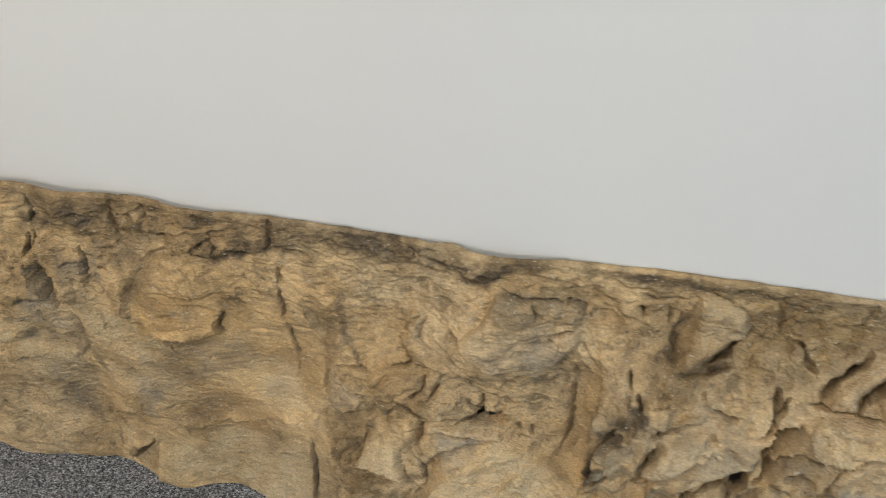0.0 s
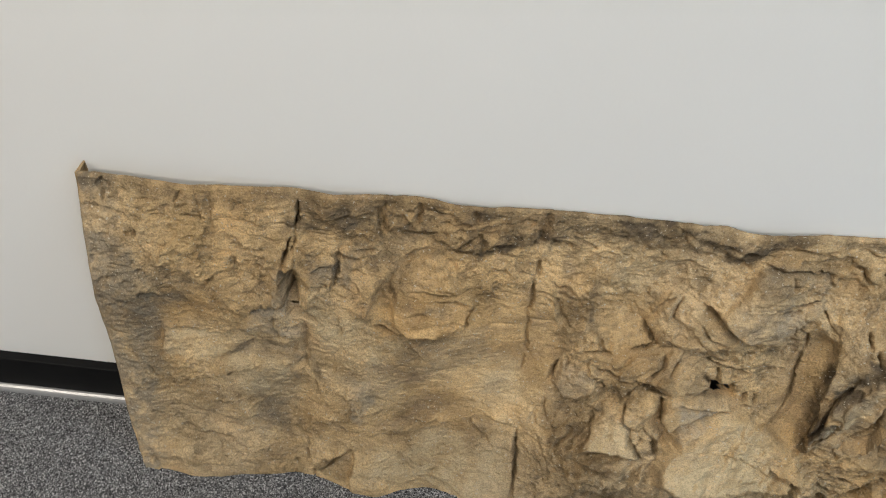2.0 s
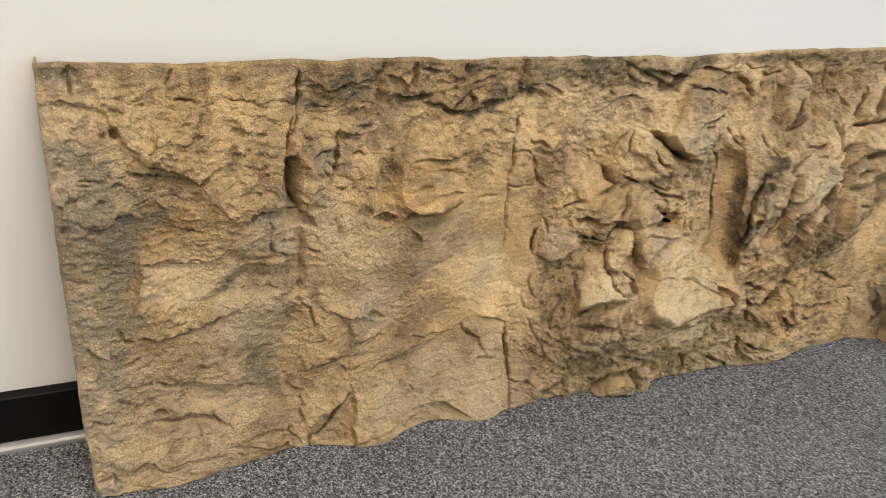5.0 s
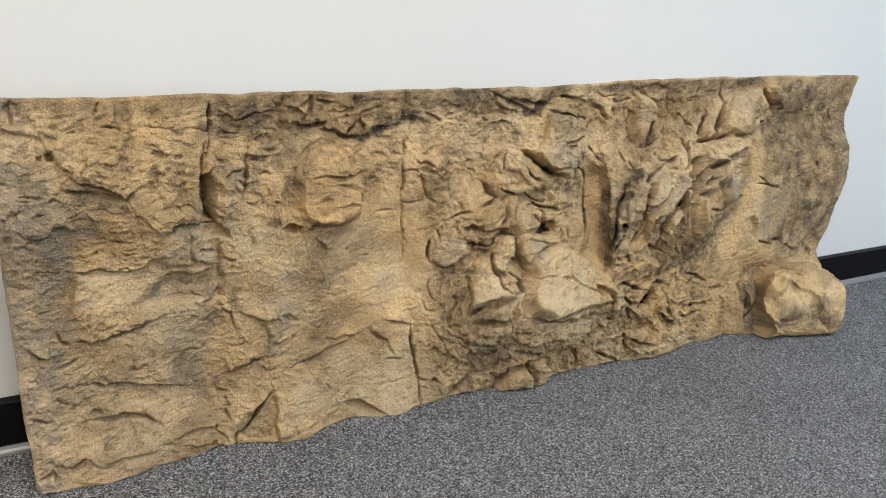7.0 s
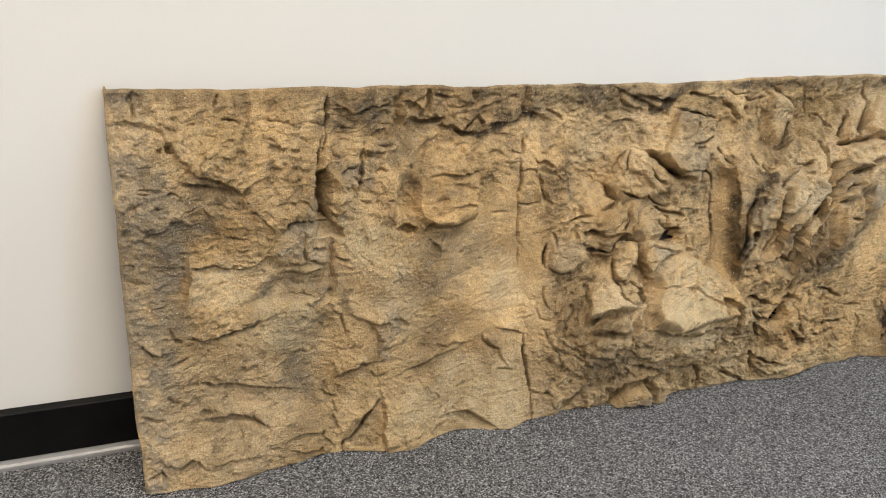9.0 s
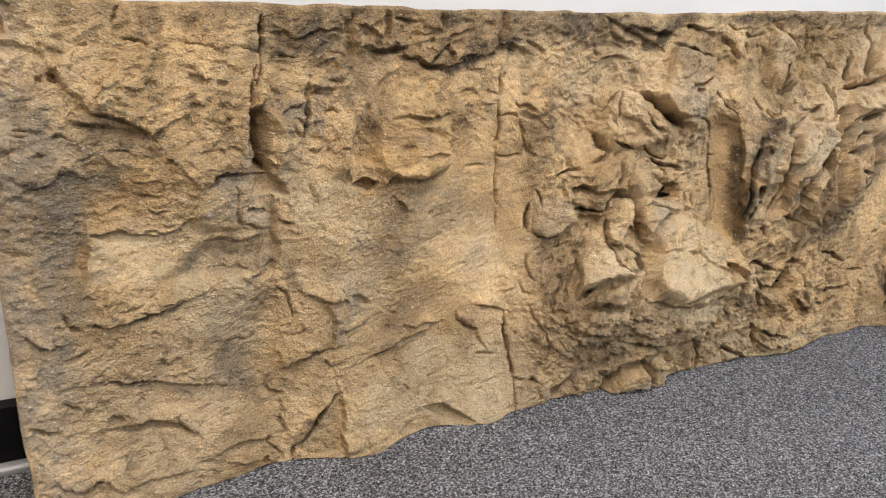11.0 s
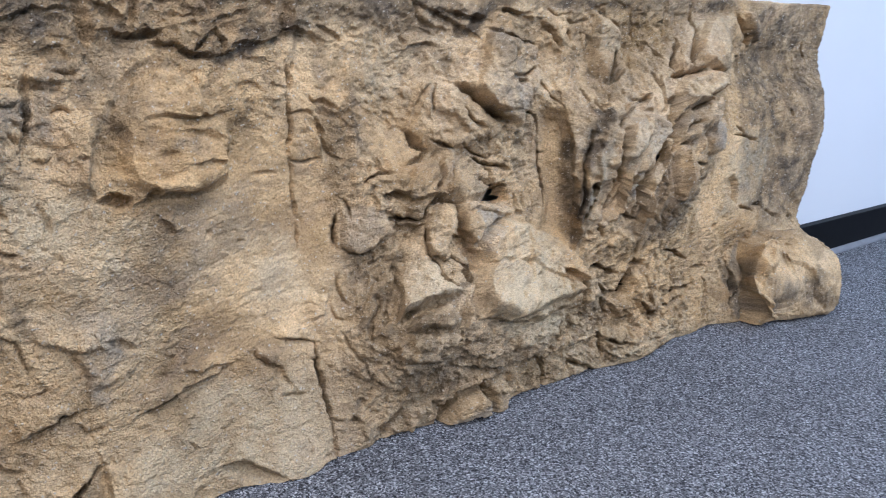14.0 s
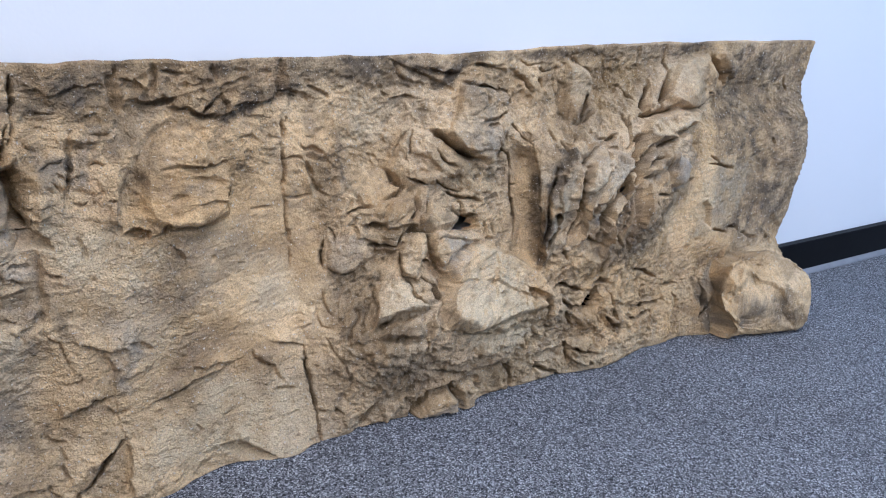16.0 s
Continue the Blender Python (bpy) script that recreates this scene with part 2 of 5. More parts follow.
def edge_trim(name, x0, x1):
    """A slim satin strip that holds the carpet's edge: a rounded quarter bead."""
    outline = [(-0.0165, 0.0115)] + [(-0.0165 - 0.011 * math.sin(a), 0.0015 + 0.010 * math.cos(a)) for a in (0.3, 0.7, 1.1, 1.4)] + [(-0.0275, 0.0004), (-0.0165, 0.0004)]
    bm = bmesh.new()
    rows = [[bm.verts.new((x, WALL_Y - 0.0005 + y, z)) for y, z in outline] for x in (x0, x1)]
    for i in range(len(outline)):
        j = (i + 1) % len(outline)
        bm.faces.new((rows[0][i], rows[0][j], rows[1][j], rows[1][i]))
    bm.faces.new(rows[1])
    bm.faces.new(rows[0][::-1])
    bmesh.ops.recalc_face_normals(bm, faces=bm.faces)
    return tagged(part(name, bm, TRIM), "slim grey satin strip along the carpet edge", "trim", kind="structure")


cove_base("baseboard", ROOM_L, ROOM_R)
edge_trim("trim", ROOM_L, ROOM_R)

# ---- the rock panel ----
LEFT, STEP = 320.0, 1.3
NX, NZ = int(1740 / STEP) + 1, int(556 / STEP) + 1


def lattice(x, z, size, seed):
    """Smooth value noise in -1..1 at points x, z (mm), one lattice cell per size (mm)."""
    r = np.random.default_rng(seed)
    table = r.uniform(-1, 1, (257, 257))
    fx, fz = x / size + 40, z / size + 40
    ix, iz = np.floor(fx).astype(int), np.floor(fz).astype(int)
    a, b = fx - ix, fz - iz
    a, b = a * a * a * (a * (a * 6 - 15) + 10), b * b * b * (b * (b * 6 - 15) + 10)
    ix, iz = ix % 256, iz % 256
    return (table[ix, iz] * (1 - a) * (1 - b) + table[ix + 1, iz] * a * (1 - b) + table[ix, iz + 1] * (1 - a) * b + table[ix + 1, iz + 1] * a * b)


def fractal(x, z, size, octaves, seed, gain=0.5):
    total, amp = 0, 1.0
    for k in range(octaves):
        c, s = math.cos(k * 1.1), math.sin(k * 1.1)
        total = total + amp * lattice(c * x - s * z, s * x + c * z, size, seed + k)
        size, amp = size * 0.48, amp * gain
    return total


def facets(x, z, size, seed, tilt, sharp=14.0):
    """Broken planes: each cell of a jittered lattice is a facet with its own height and slope; also the distance to the next facet."""
    r = np.random.default_rng(seed)
    jit, hgt, slope = r.uniform(0.1, 0.9, (64, 64, 2)), r.uniform(-1, 1, (64, 64)), r.normal(0, tilt, (64, 64, 2))
    fx, fz = x / size + 8, z / size + 8
    ix, iz = np.floor(fx).astype(int), np.floor(fz).astype(int)
    best, second = np.full(x.shape, 9.0), np.full(x.shape, 9.0)
    total, weight = np.zeros(x.shape), np.full(x.shape, 1e-9)
    for dx in (-1, 0, 1):
        for dz in (-1, 0, 1):
            cx, cz = (ix + dx) % 64, (iz + dz) % 64
            px, pz = fx - (ix + dx + jit[cx, cz, 0]), fz - (iz + dz + jit[cx, cz, 1])
            d = np.hypot(px, pz)
            w = np.exp(-sharp * d * d)
            total += w * (hgt[cx, cz] + slope[cx, cz, 0] * px + slope[cx, cz, 1] * pz)
            weight += w
            second = np.minimum(second, np.maximum(best, d))
            best = np.minimum(best, d)
    return total / weight, second - best


def smooth(t):
    t = np.clip(t, 0, 1)
    return t * t * (3 - 2 * t)


# the sheet is laid out in mm: gx along the wall, gz up the leaning face
gx, gz = np.meshgrid(LEFT + np.linspace(0, 1740, NX), np.linspace(0, 556, NZ), indexing="ij")
sheet = np.zeros_like(gx)


def swell(z, *heights):
    """The slow swelling of the sheet at one height above its foot, at even steps from end to end."""
    run = sum(h * np.exp(-(((gx[:, 0] - LEFT - 45 * k) / 39) ** 2)) for k, h in enumerate(heights))
    sheet[:] += run[:, None] * np.exp(-(((gz[0] - z) / 39) ** 2))[None, :]


def foot_line(*heights):
    """How far the foot comes forward, at even steps from end to end."""
    run = sum(h * np.exp(-(((gx[:, 0] - LEFT - 45 * k) / 28) ** 2)) for k, h in enumerate(heights))
    sheet[:] += run[:, None] * np.exp(-((gz[0] / 24) ** 2))[None, :]


# the slow swelling of the sheet, row by row
swell(-15, 8, 8, 12, 10, 4, 3, 0, 4, 10, 14, 3, 1, 9, 9, 2, 5, -4, 9, 7, 11, 14, 5, 3, 5, 5, 5, 8, 12, 8, 3, 5, 4, 1, 6, 7, 29, 20, 30, 33, 19)
swell(30, 12, 12, 13, 10, 10, 6, -1, 6, 10, 9, 5, -1, 4, 6, 4, 3, 10, -5, 8, 13, -1, 3, 9, 3, -3, 13, 20, 14, 10, 7, 2, 0, 7, 20, -1, 14, 26, 31, 38, 41)
swell(75, 13, 10, 8, 3, 5, 4, -3, 1, 2, 1, 4, -2, -1, -4, -6, 3, 5, 18, 15, 21, 19, 19, 9, 5, 7, 7, 5, 17, 8, 6, 2, 4, -5, -9, 27, 40, 25, 33, 33, 41)
swell(120, 12, 7, 4, 1, -1, -2, -11, -1, 2, 1, -1, -8, -10, -8, -12, 2, 36, 19, 19, 25, 26, 37, 24, 16, 17, 6, 17, 13, 13, -2, 3, 3, -4, -5, -6, -12, 12, 15, 9, 5)
swell(165, 12, 10, 5, 3, 3, 0, -14, 1, 4, -3, -7, -12, -9, -11, -11, 7, 19, 24, 37, 35, 26, 14, 3, 11, 7, 11, 4, 12, 3, 1, 2, 0, -3, -1, 9, 1, 6, 0, -1, -12)
swell(210, 11, 9, 7, 5, 3, -3, -11, 6, -3, 0, -7, -7, -8, -13, -5, -5, 5, 16, 14, 12, 1, -2, 12, 7, 25, 17, 16, 10, 11, 4, -4, -4, 1, -1, -4, -8, -15, -9, -6, -5)
swell(255, 11, 9, 7, 4, 1, 4, 6, -5, 4, 0, -1, -7, -9, -16, -8, -3, 3, 8, 24, 17, 5, 2, -8, 18, 14, 27, 28, 30, 20, 6, -3, -5, 3, -4, -5, -8, -5, -7, -8, -6)
swell(300, 12, 9, 2, 1, 1, -4, -9, 5, 4, 3, 4, -1, -10, -14, -20, 2, 2, 18, 22, 2, 3, -8, 3, 19, 29, 35, 35, 32, 26, 22, -1, -3, -2, -3, -6, -12, -21, -11, 3, -2)
swell(345, 15, 12, 1, -1, 8, 4, -2, 4, -3, 6, 5, -1, -9, -10, -22, 5, 14, -4, -6, -4, 5, -13, 2, 22, 36, 13, 21, 25, 39, 11, -6, -1, -3, -5, -10, -10, -14, -4, 0, -3)
swell(390, 17, 16, 8, 4, 17, -1, 11, -7, 4, 3, 9, -9, -7, -11, -7, -1, -31, -3, 8, 3, 4, -14, -7, 28, 29, 13, 24, 18, 13, 25, 1, -2, -7, -6, -13, -12, -14, -6, -5, -5)
swell(435, 13, 9, 12, 12, 7, 5, 13, -4, -1, 1, 2, 2, -1, -6, -11, -3, -7, -17, -1, 12, 4, -7, -1, 0, 2, 12, 13, 13, 17, 24, 1, -5, -3, -13, -10, -16, -16, -17, -6, -6)
swell(480, 8, 9, 7, 11, 6, 9, 1, -3, -3, -9, -6, -3, -7, -8, -10, -12, -13, -20, -9, -5, 9, -17, -11, -5, -7, -31, -12, -4, 2, 11, 20, 8, -24, 5, -14, -8, -13, -13, -6, -5)
swell(525, 4, -1, 3, 11, 2, 7, -2, -4, 2, -12, -7, -2, -8, -8, -10, -7, -6, -6, -10, -6, -3, -5, -9, -5, -10, -10, -8, -10, -20, -16, 0, -17, 7, -5, -9, -7, -9, -3, -3, -3)
swell(570, 2, 2, 2, 3, -1, -2, -4, 3, -1, -6, -2, -2, -2, -4, -6, -4, -7, -8, -8, 1, 0, -11, -8, -6, -11, -4, -9, -9, 3, -3, -2, 3, -12, -10, -1, -8, -6, -6, -5, -4)
foot_line(2, 0, 4, 4, 1, 1, -1, 1, 4, 6, 0, -1, 4, 9, 1, 3, -4, 0, -8, 0, 0, -1, 0, 3, 3, 2, 2, 0, -2, -3, 1, 0, -2, 4, -3, -2, -2, -3, -4)
# where a point lies on the swelling sheet: its flanks towards the left end and the top are laid out at length
hx, hz = gx + 0.55 * sheet, gz - 0.35 * sheet
reach_x, reach_z = (hx.min(1), hx.max(1)), (hz.min(0), hz.max(0))
wx = hx + 1.5 * fractal(gx, gz, 48, 3, 11, 0.35)
wz = hz + 1.5 * fractal(gx, gz, 46, 3, 31, 0.35)
bx, bz = hx + 1.7 * fractal(gx, gz, 16, 4, 12, 0.6), hz + 1.6 * fractal(gx, gz, 15, 4, 32, 0.6)
vx, vz = gx + wx - hx, gz + wz - hz
mist = fractal(gx, gz, 17, 3, 41, 0.6)
# second array: dark colour of cracks and pits, pigment plus painted-in shade
relief, crevice_dark = np.zeros_like(gx), np.zeros_like(gx)


def window_of(points, reach):
    """The stretch of the sheet that a stroke can touch."""
    xs, zs = [p[0] for p in points], [p[1] for p in points]
    i = np.nonzero((reach_x[1] >= min(xs) - reach) & (reach_x[0] <= max(xs) + reach))[0]
    j = np.nonzero((reach_z[1] >= min(zs) - reach) & (reach_z[0] <= max(zs) + reach))[0]
    return (slice(i[0], i[-1] + 1), slice(j[0], j[-1] + 1)) if len(i) and len(j) else (slice(0, 0), slice(0, 0))


def along(points, x, z):
    """Distance to a line of points, which side of it (1: left of the way it is drawn), and how far along (0..1)."""
    best, side, far, run = np.full(x.shape, 1e9), np.zeros(x.shape), np.zeros(x.shape), 0.0
    whole = sum(math.dist(a, b) for a, b in zip(points, points[1:]))
    for (ax, az), (bx, bz) in zip(points, points[1:]):
        ux, uz = bx - ax, bz - az
        n = math.hypot(ux, uz) + 1e-6
        t = np.clip(((x - ax) * ux + (z - az) * uz) / (n * n), 0, 1)
        d = np.hypot(x - ax - t * ux, z - az - t * uz)
        s = np.sign(ux * (z - az) - uz * (x - ax))
        near = d < best
        side, far = np.where(near, s, side), np.where(near, (run + t * n) / whole, far)
        best = np.minimum(best, d)
        run += n
    return best, side, far


def crack(points, width, depth):
    """A groove that tapers to both ends, lined with dark colour for its pigment and its shade."""
    w = window_of(points, width * 3)
    d, _, far = along(points, bx[w], bz[w])
    taper = 0.35 + 0.65 * smooth(4 * far) * smooth(4 * (1 - far))
    sigma = np.maximum(width * 0.5 * (0.6 + 0.4 * taper) * (1 + 0.45 * mist[w]), 1.5)
    relief[w] -= 1.9 * depth * taper * np.exp(-((d / sigma) ** 2))
    # pigment in the groove and its shade, both put into the colour
    groove_dark = 0.9 * np.minimum(depth / 9, 1.1) * taper * np.exp(-((d / max(1.6, width * 0.32)) ** 2))
    crevice_dark[w] = np.maximum(crevice_dark[w], groove_dark)


def ledge(points, height, reach):
    """A broken edge: the left side of the line stands proud and dies away, the right side drops sharply and is undercut."""
    w = window_of(points, reach * 3)
    d, side, far = along(points, bx[w], bz[w])
    ends = 0.25 + 0.75 * smooth(5 * far) * smooth(5 * (1 - far))
    inside = np.exp(-((d / reach) ** 2)) * smooth((d * side + 1.2) / 2.6)
    under = np.exp(-((d / 6.0) ** 2)) * smooth((1.2 - d * side) / 2.6)
    relief[w] += height * ends * (1 + 0.35 * mist[w]) * (1.15 * inside - 0.5 * under)


def outline_distance(points, x, z):
    d, _, _ = along(points + points[:1], x, z)
    inside = np.zeros(x.shape, bool)
    for (ax, az), (bx, bz) in zip(points, points[1:] + points[:1]):
        cross = ((az > z) != (bz > z)) & (x < (bx - ax) * (z - az) / (bz - az + 1e-9) + ax)
        inside ^= cross
    return np.where(inside, d, -d)


def slab(points, height, edge, tilt_x=0, tilt_z=0):
    """A block with an outline, raised or sunk, its edge this wide; its face may slope, in mm per 100 mm."""
    w = window_of(points, edge * 1.5)
    edge *= 0.85 if edge < 12 else 1
    d = outline_distance(tuple(points), 0.5 * (wx[w] + bx[w]), 0.5 * (wz[w] + bz[w]))
    mx, mz = sum(p[0] for p in points) / len(points), sum(p[1] for p in points) / len(points)
    top = height + tilt_x * (wx[w] - mx) / 100 + tilt_z * (wz[w] - mz) / 100
    t = np.clip(d / edge * 0.8 + 0.4, 0, 1)
    bent = t * (2 - t) if height > 0 else t * t
    dome = np.clip(d / (3.5 * edge), 0, 1)
    share = 0.16 if height > 0 else 0.0
    relief[w] += top * ((1 - share) * (0.3 * t * t * (3 - 2 * t) + 0.3 * t + 0.4 * bent) + share * dome * (2 - dome))


def blob(x, z, rx, rz, height):
    w = window_of(((x, z),), max(rx, rz) * 2.4)
    relief[w] += height * np.exp(-((wx[w] - x) / rx) ** 2 - ((wz[w] - z) / rz) ** 2)


def dents(points, rx, rz, height):
    """Small pits or bumps, one at each point."""
    for x, z in points:
        w = window_of(((x, z),), max(rx, rz) * 2.4)
        relief[w] += height * np.exp(-((bx[w] - x) / rx) ** 2 - ((bz[w] - z) / rz) ** 2)


BLOCKS = []
gone = np.zeros(gx.shape, bool)


def hole(points, height, edge):
    """A break right through the casting, dark inside, with its lip bent in."""
    slab(points, height, edge)
    w = window_of(points, 4)
    gone[w] |= outline_distance(tuple(points), bx[w], bz[w]) > 1.5


def stone(name, label, points, height, edge, tilt_x=0, tilt_z=0):
    """A block that reads as a stone of its own, and becomes a part of the panel."""
    slab(points, height, edge, tilt_x, tilt_z)
    BLOCKS.append((name, label, points))


# upper left plate and the grey strip beside it
crack(((355, 552), (352, 543), (355, 528), (358, 516)), 3.6, 5.2)
slab(((355, 551), (364, 547), (367, 524), (357, 528)), -4.5, 5)
ledge(((343, 513), (362, 509), (383, 507), (397, 494)), 4.0, 30)
slab(((395, 480), (401, 483), (411, 473), (404, 469), (397, 472)), -14, 3)
slab(((386, 477), (392, 477), (394, 470), (387, 469)), -7.5, 3)
ledge(((395, 494), (403, 480), (412, 467), (425, 457), (429, 446), (437, 438)), 8.1, 40)
ledge(((429, 445), (437, 438), (460, 433), (480, 423), (487, 413), (495, 419), (509, 428)), 13.7, 48)
crack(((414, 430), (431, 426), (448, 421), (468, 418), (484, 414)), 9.9, 6.5)
ledge(((411, 430), (427, 428), (444, 419), (464, 413)), 4.0, 14)
crack(((361, 422), (371, 426), (378, 426), (383, 423), (393, 419)), 2.7, 3.2)
crack(((362, 419), (376, 419)), 2.7, 3.2)
crack(((395, 413), (404, 416), (413, 413)), 2.7, 3.9)
ledge(((368, 362), (377, 366), (385, 370), (391, 373), (400, 378), (412, 377)), 5.6, 25)
slab(((380, 369), (386, 371), (387, 365), (381, 366)), -6.8, 3)
crack(((346, 393), (356, 401), (369, 406)), 2.7, 2.6)
ledge(((407, 318), (404, 294), (403, 261), (395, 238)), 4.8, 40)
crack(((463, 547), (460, 537), (457, 529)), 3.6, 3.9)
crack(((469, 513), (477, 515), (483, 513)), 2.7, 3.9)
crack(((480, 542), (486, 524), (491, 498)), 4.5, 3.2)
crack(((492, 547), (496, 521), (501, 494)), 4.5, 3.2)
crack(((415, 509), (426, 512), (435, 515)), 2.7, 3.2)
crack(((423, 502), (419, 492), (418, 481)), 1.8, 2)
crack(((383, 509), (397, 503), (407, 501)), 1.8, 2.6)
crack(((360, 483), (366, 483)), 2.7, 2.6)
crack(((339, 439), (348, 442)), 2.7, 2.6)
crack(((382, 399), (391, 400)), 2.7, 3.2)
# foot of the left side
ledge(((349, 212), (357, 203), (366, 198), (376, 198)), 6.5, 28)
crack(((351, 209), (359, 200), (367, 195)), 2.7, 3.9)
crack(((384, 234), (388, 220), (398, 211)), 2.7, 3.9)
crack(((382, 179), (393, 181), (402, 188)), 2.7, 3.2)
ledge(((409, 214), (422, 211), (437, 214), (450, 215), (466, 218), (484, 220), (499, 227)), 8.1, 45)
crack(((437, 211), (453, 212), (467, 217), (484, 219), (497, 226)), 3.6, 4.5)
crack(((409, 214), (421, 211)), 2.7, 3.2)
crack(((377, 133), (384, 125), (389, 120)), 2.7, 3.9)
crack(((395, 118), (392, 102)), 1.8, 2.6)
ledge(((340, 116), (353, 107), (367, 101)), 4.8, 20)
crack(((348, 105), (358, 103), (368, 101)), 3.6, 3.9)
ledge(((357, 40), (372, 32), (384, 26), (399, 37), (411, 31), (423, 16)), 5.6, 20)
crack(((359, 39), (372, 31), (384, 26), (399, 35), (410, 30)), 2.7, 3.9)
ledge(((426, 19), (449, 24), (473, 21), (496, 20)), 4.8, 16)
slab(((335, 13), (359, 16), (366, 3), (362, -8), (335, -7)), 6, 3)
crack(((332, 12), (348, 14), (360, 22)), 2.7, 4.5)
crack(((358, 27), (362, 7), (366, -4)), 2.7, 4.5)
ledge(((419, 146), (443, 143), (474, 137), (500, 127), (531, 119)), 8.1, 40)
crack(((420, 146), (438, 139), (458, 132)), 3.6, 4.5)
crack(((504, 127), (520, 123), (531, 120)), 2.7, 3.9)
ledge(((416, 91), (432, 91), (447, 91), (463, 91), (477, 87), (487, 79), (505, 63)), 6.5, 22)
crack(((422, 90), (446, 86), (465, 86), (482, 80), (494, 69)), 9.9, 3.9)
crack(((482, 89), (487, 80), (499, 66)), 2.7, 3.9)
crack(((464, 69), (468, 56), (466, 49)), 1.8, 2.6)
ledge(((524, 33), (553, 44), (571, 37), (590, 35)), 5.6, 18)
ledge(((544, 18), (563, 13), (582, 6)), 6.5, 20)
slab(((575, 14), (583, 13), (580, -1), (574, -1)), -6.8, 3)
ledge(((471, 229), (483, 227), (495, 228)), 4.0, 15)
crack(((439, 227), (451, 228)), 2.7, 3.2)
crack(((455, 221), (467, 218), (476, 214)), 3.6, 3.9)
crack(((465, 197), (474, 192)), 1.8, 2.6)
crack(((551, 170), (565, 168), (572, 169)), 1.8, 2.6)
slab(((470, 164), (494, 162), (497, 137), (469, 145)), -3.8, 6)
crack(((471, 159), (484, 154)), 2.7, 3.2)
crack(((472, 145), (488, 140)), 2.7, 3.2)
crack(((418, 104), (428, 98)), 2.7, 3.2)
crack(((389, 216), (397, 211)), 2.7, 3.2)
crack(((389, 182), (396, 184), (406, 188)), 2.7, 2.6)
# the plate beside the crevice
crack(((465, 512), (477, 514), (483, 513), (490, 509)), 2.7, 3.9)
crack(((418, 505), (426, 507), (434, 509)), 2.7, 3.9)
crack(((520, 515), (532, 510), (541, 510), (554, 508), (566, 500)), 2.7, 3.9)
crack(((468, 481), (481, 484), (484, 486)), 2.7, 2.6)
dents(((543, 513), (531, 487), (571, 508), (585, 507), (572, 529), (504, 506), (501, 495), (530, 531), (560, 442), (488, 442), (543, 471), (563, 469), (569, 399), (567, 428), (547, 427), (532, 474)), 6, 3, -4)
dents(((579, 438),), 7, 5, -5)
slab(((456, 368), (493, 366), (493, 350), (459, 349)), -3, 5)
crack(((455, 353), (469, 351), (491, 348)), 2.7, 3.9)
crack(((458, 366), (470, 366)), 2.7, 3.2)
crack(((469, 339), (477, 332), (489, 333)), 2.7, 3.2)
crack(((432, 342), (438, 342)), 2.7, 3.2)
ledge(((407, 316), (417, 314), (431, 316), (460, 310), (481, 306), (496, 309), (507, 319), (516, 324)), 6.5, 40)
crack(((460, 311), (472, 312), (481, 307), (493, 309), (507, 319), (516, 324)), 2.7, 3.9)
crack(((409, 316), (419, 313), (427, 316)), 2.7, 3.2)
ledge(((408, 328), (405, 301), (402, 267)), 4.8, 30)
# the crevice and the hollow under it
slab(((590, 438), (587, 414), (585, 393), (581, 365), (601, 362), (602, 381), (607, 401), (609, 417), (606, 431), (601, 440)), -50, 2.5)
ledge(((582, 366), (585, 393), (588, 414), (589, 437), (593, 455), (596, 479)), 5, 40)
crack(((596, 486), (596, 473), (594, 461), (591, 448)), 3.6, 18.2)
crack(((599, 544), (601, 521), (600, 503), (602, 491)), 3.6, 15.4)
crack(((602, 491), (602, 477), (600, 465)), 2.7, 8.4)
slab(((593, 457), (602, 458), (603, 446), (595, 440)), 21, 4)
slab(((591, 441), (598, 442), (599, 428), (592, 430)), 12.6, 4)
ledge(((593, 399), (600, 389), (609, 392)), 8, 12)
ledge(((588, 381), (597, 374), (608, 378)), 8, 12)
ledge(((604, 441), (611, 430), (613, 418), (611, 399), (607, 381), (607, 362)), 5, 16)
slab(((580, 366), (605, 363), (616, 352), (619, 339), (602, 344), (580, 345)), -16, 5)
ledge(((532, 356), (540, 367), (550, 373), (567, 373), (582, 367)), 8.5, 30)
slab(((534, 356), (550, 367), (570, 358), (579, 342), (595, 313), (595, 304), (560, 309), (529, 312), (514, 322)), 9.5, 9)
crack(((559, 362), (560, 349), (559, 337), (557, 318), (563, 307)), 1.8, 2.8)
crack(((558, 320), (561, 311)), 2.7, 4.2)
crack(((568, 325), (575, 330), (590, 322)), 2.7, 4.2)
crack(((562, 312), (572, 309), (583, 299)), 1.8, 2.8)
slab(((490, 257), (509, 282), (530, 297), (555, 290), (587, 291), (594, 277), (589, 251), (578, 239), (561, 240), (526, 250), (498, 252)), -13.7, 14)
ledge(((524, 298), (537, 299), (554, 292), (587, 295)), 5.9, 22)
crack(((561, 241), (573, 234), (591, 244), (600, 260)), 7.2, 4.9)
crack(((599, 338), (598, 317), (597, 291), (602, 263), (597, 238)), 10.8, 5.6)
crack(((605, 310), (618, 305), (628, 306)), 2.7, 4.2)
crack(((567, 284), (580, 284)), 1.8, 2.8)
crack(((539, 261), (557, 262), (574, 251)), 1.8, 2.8)
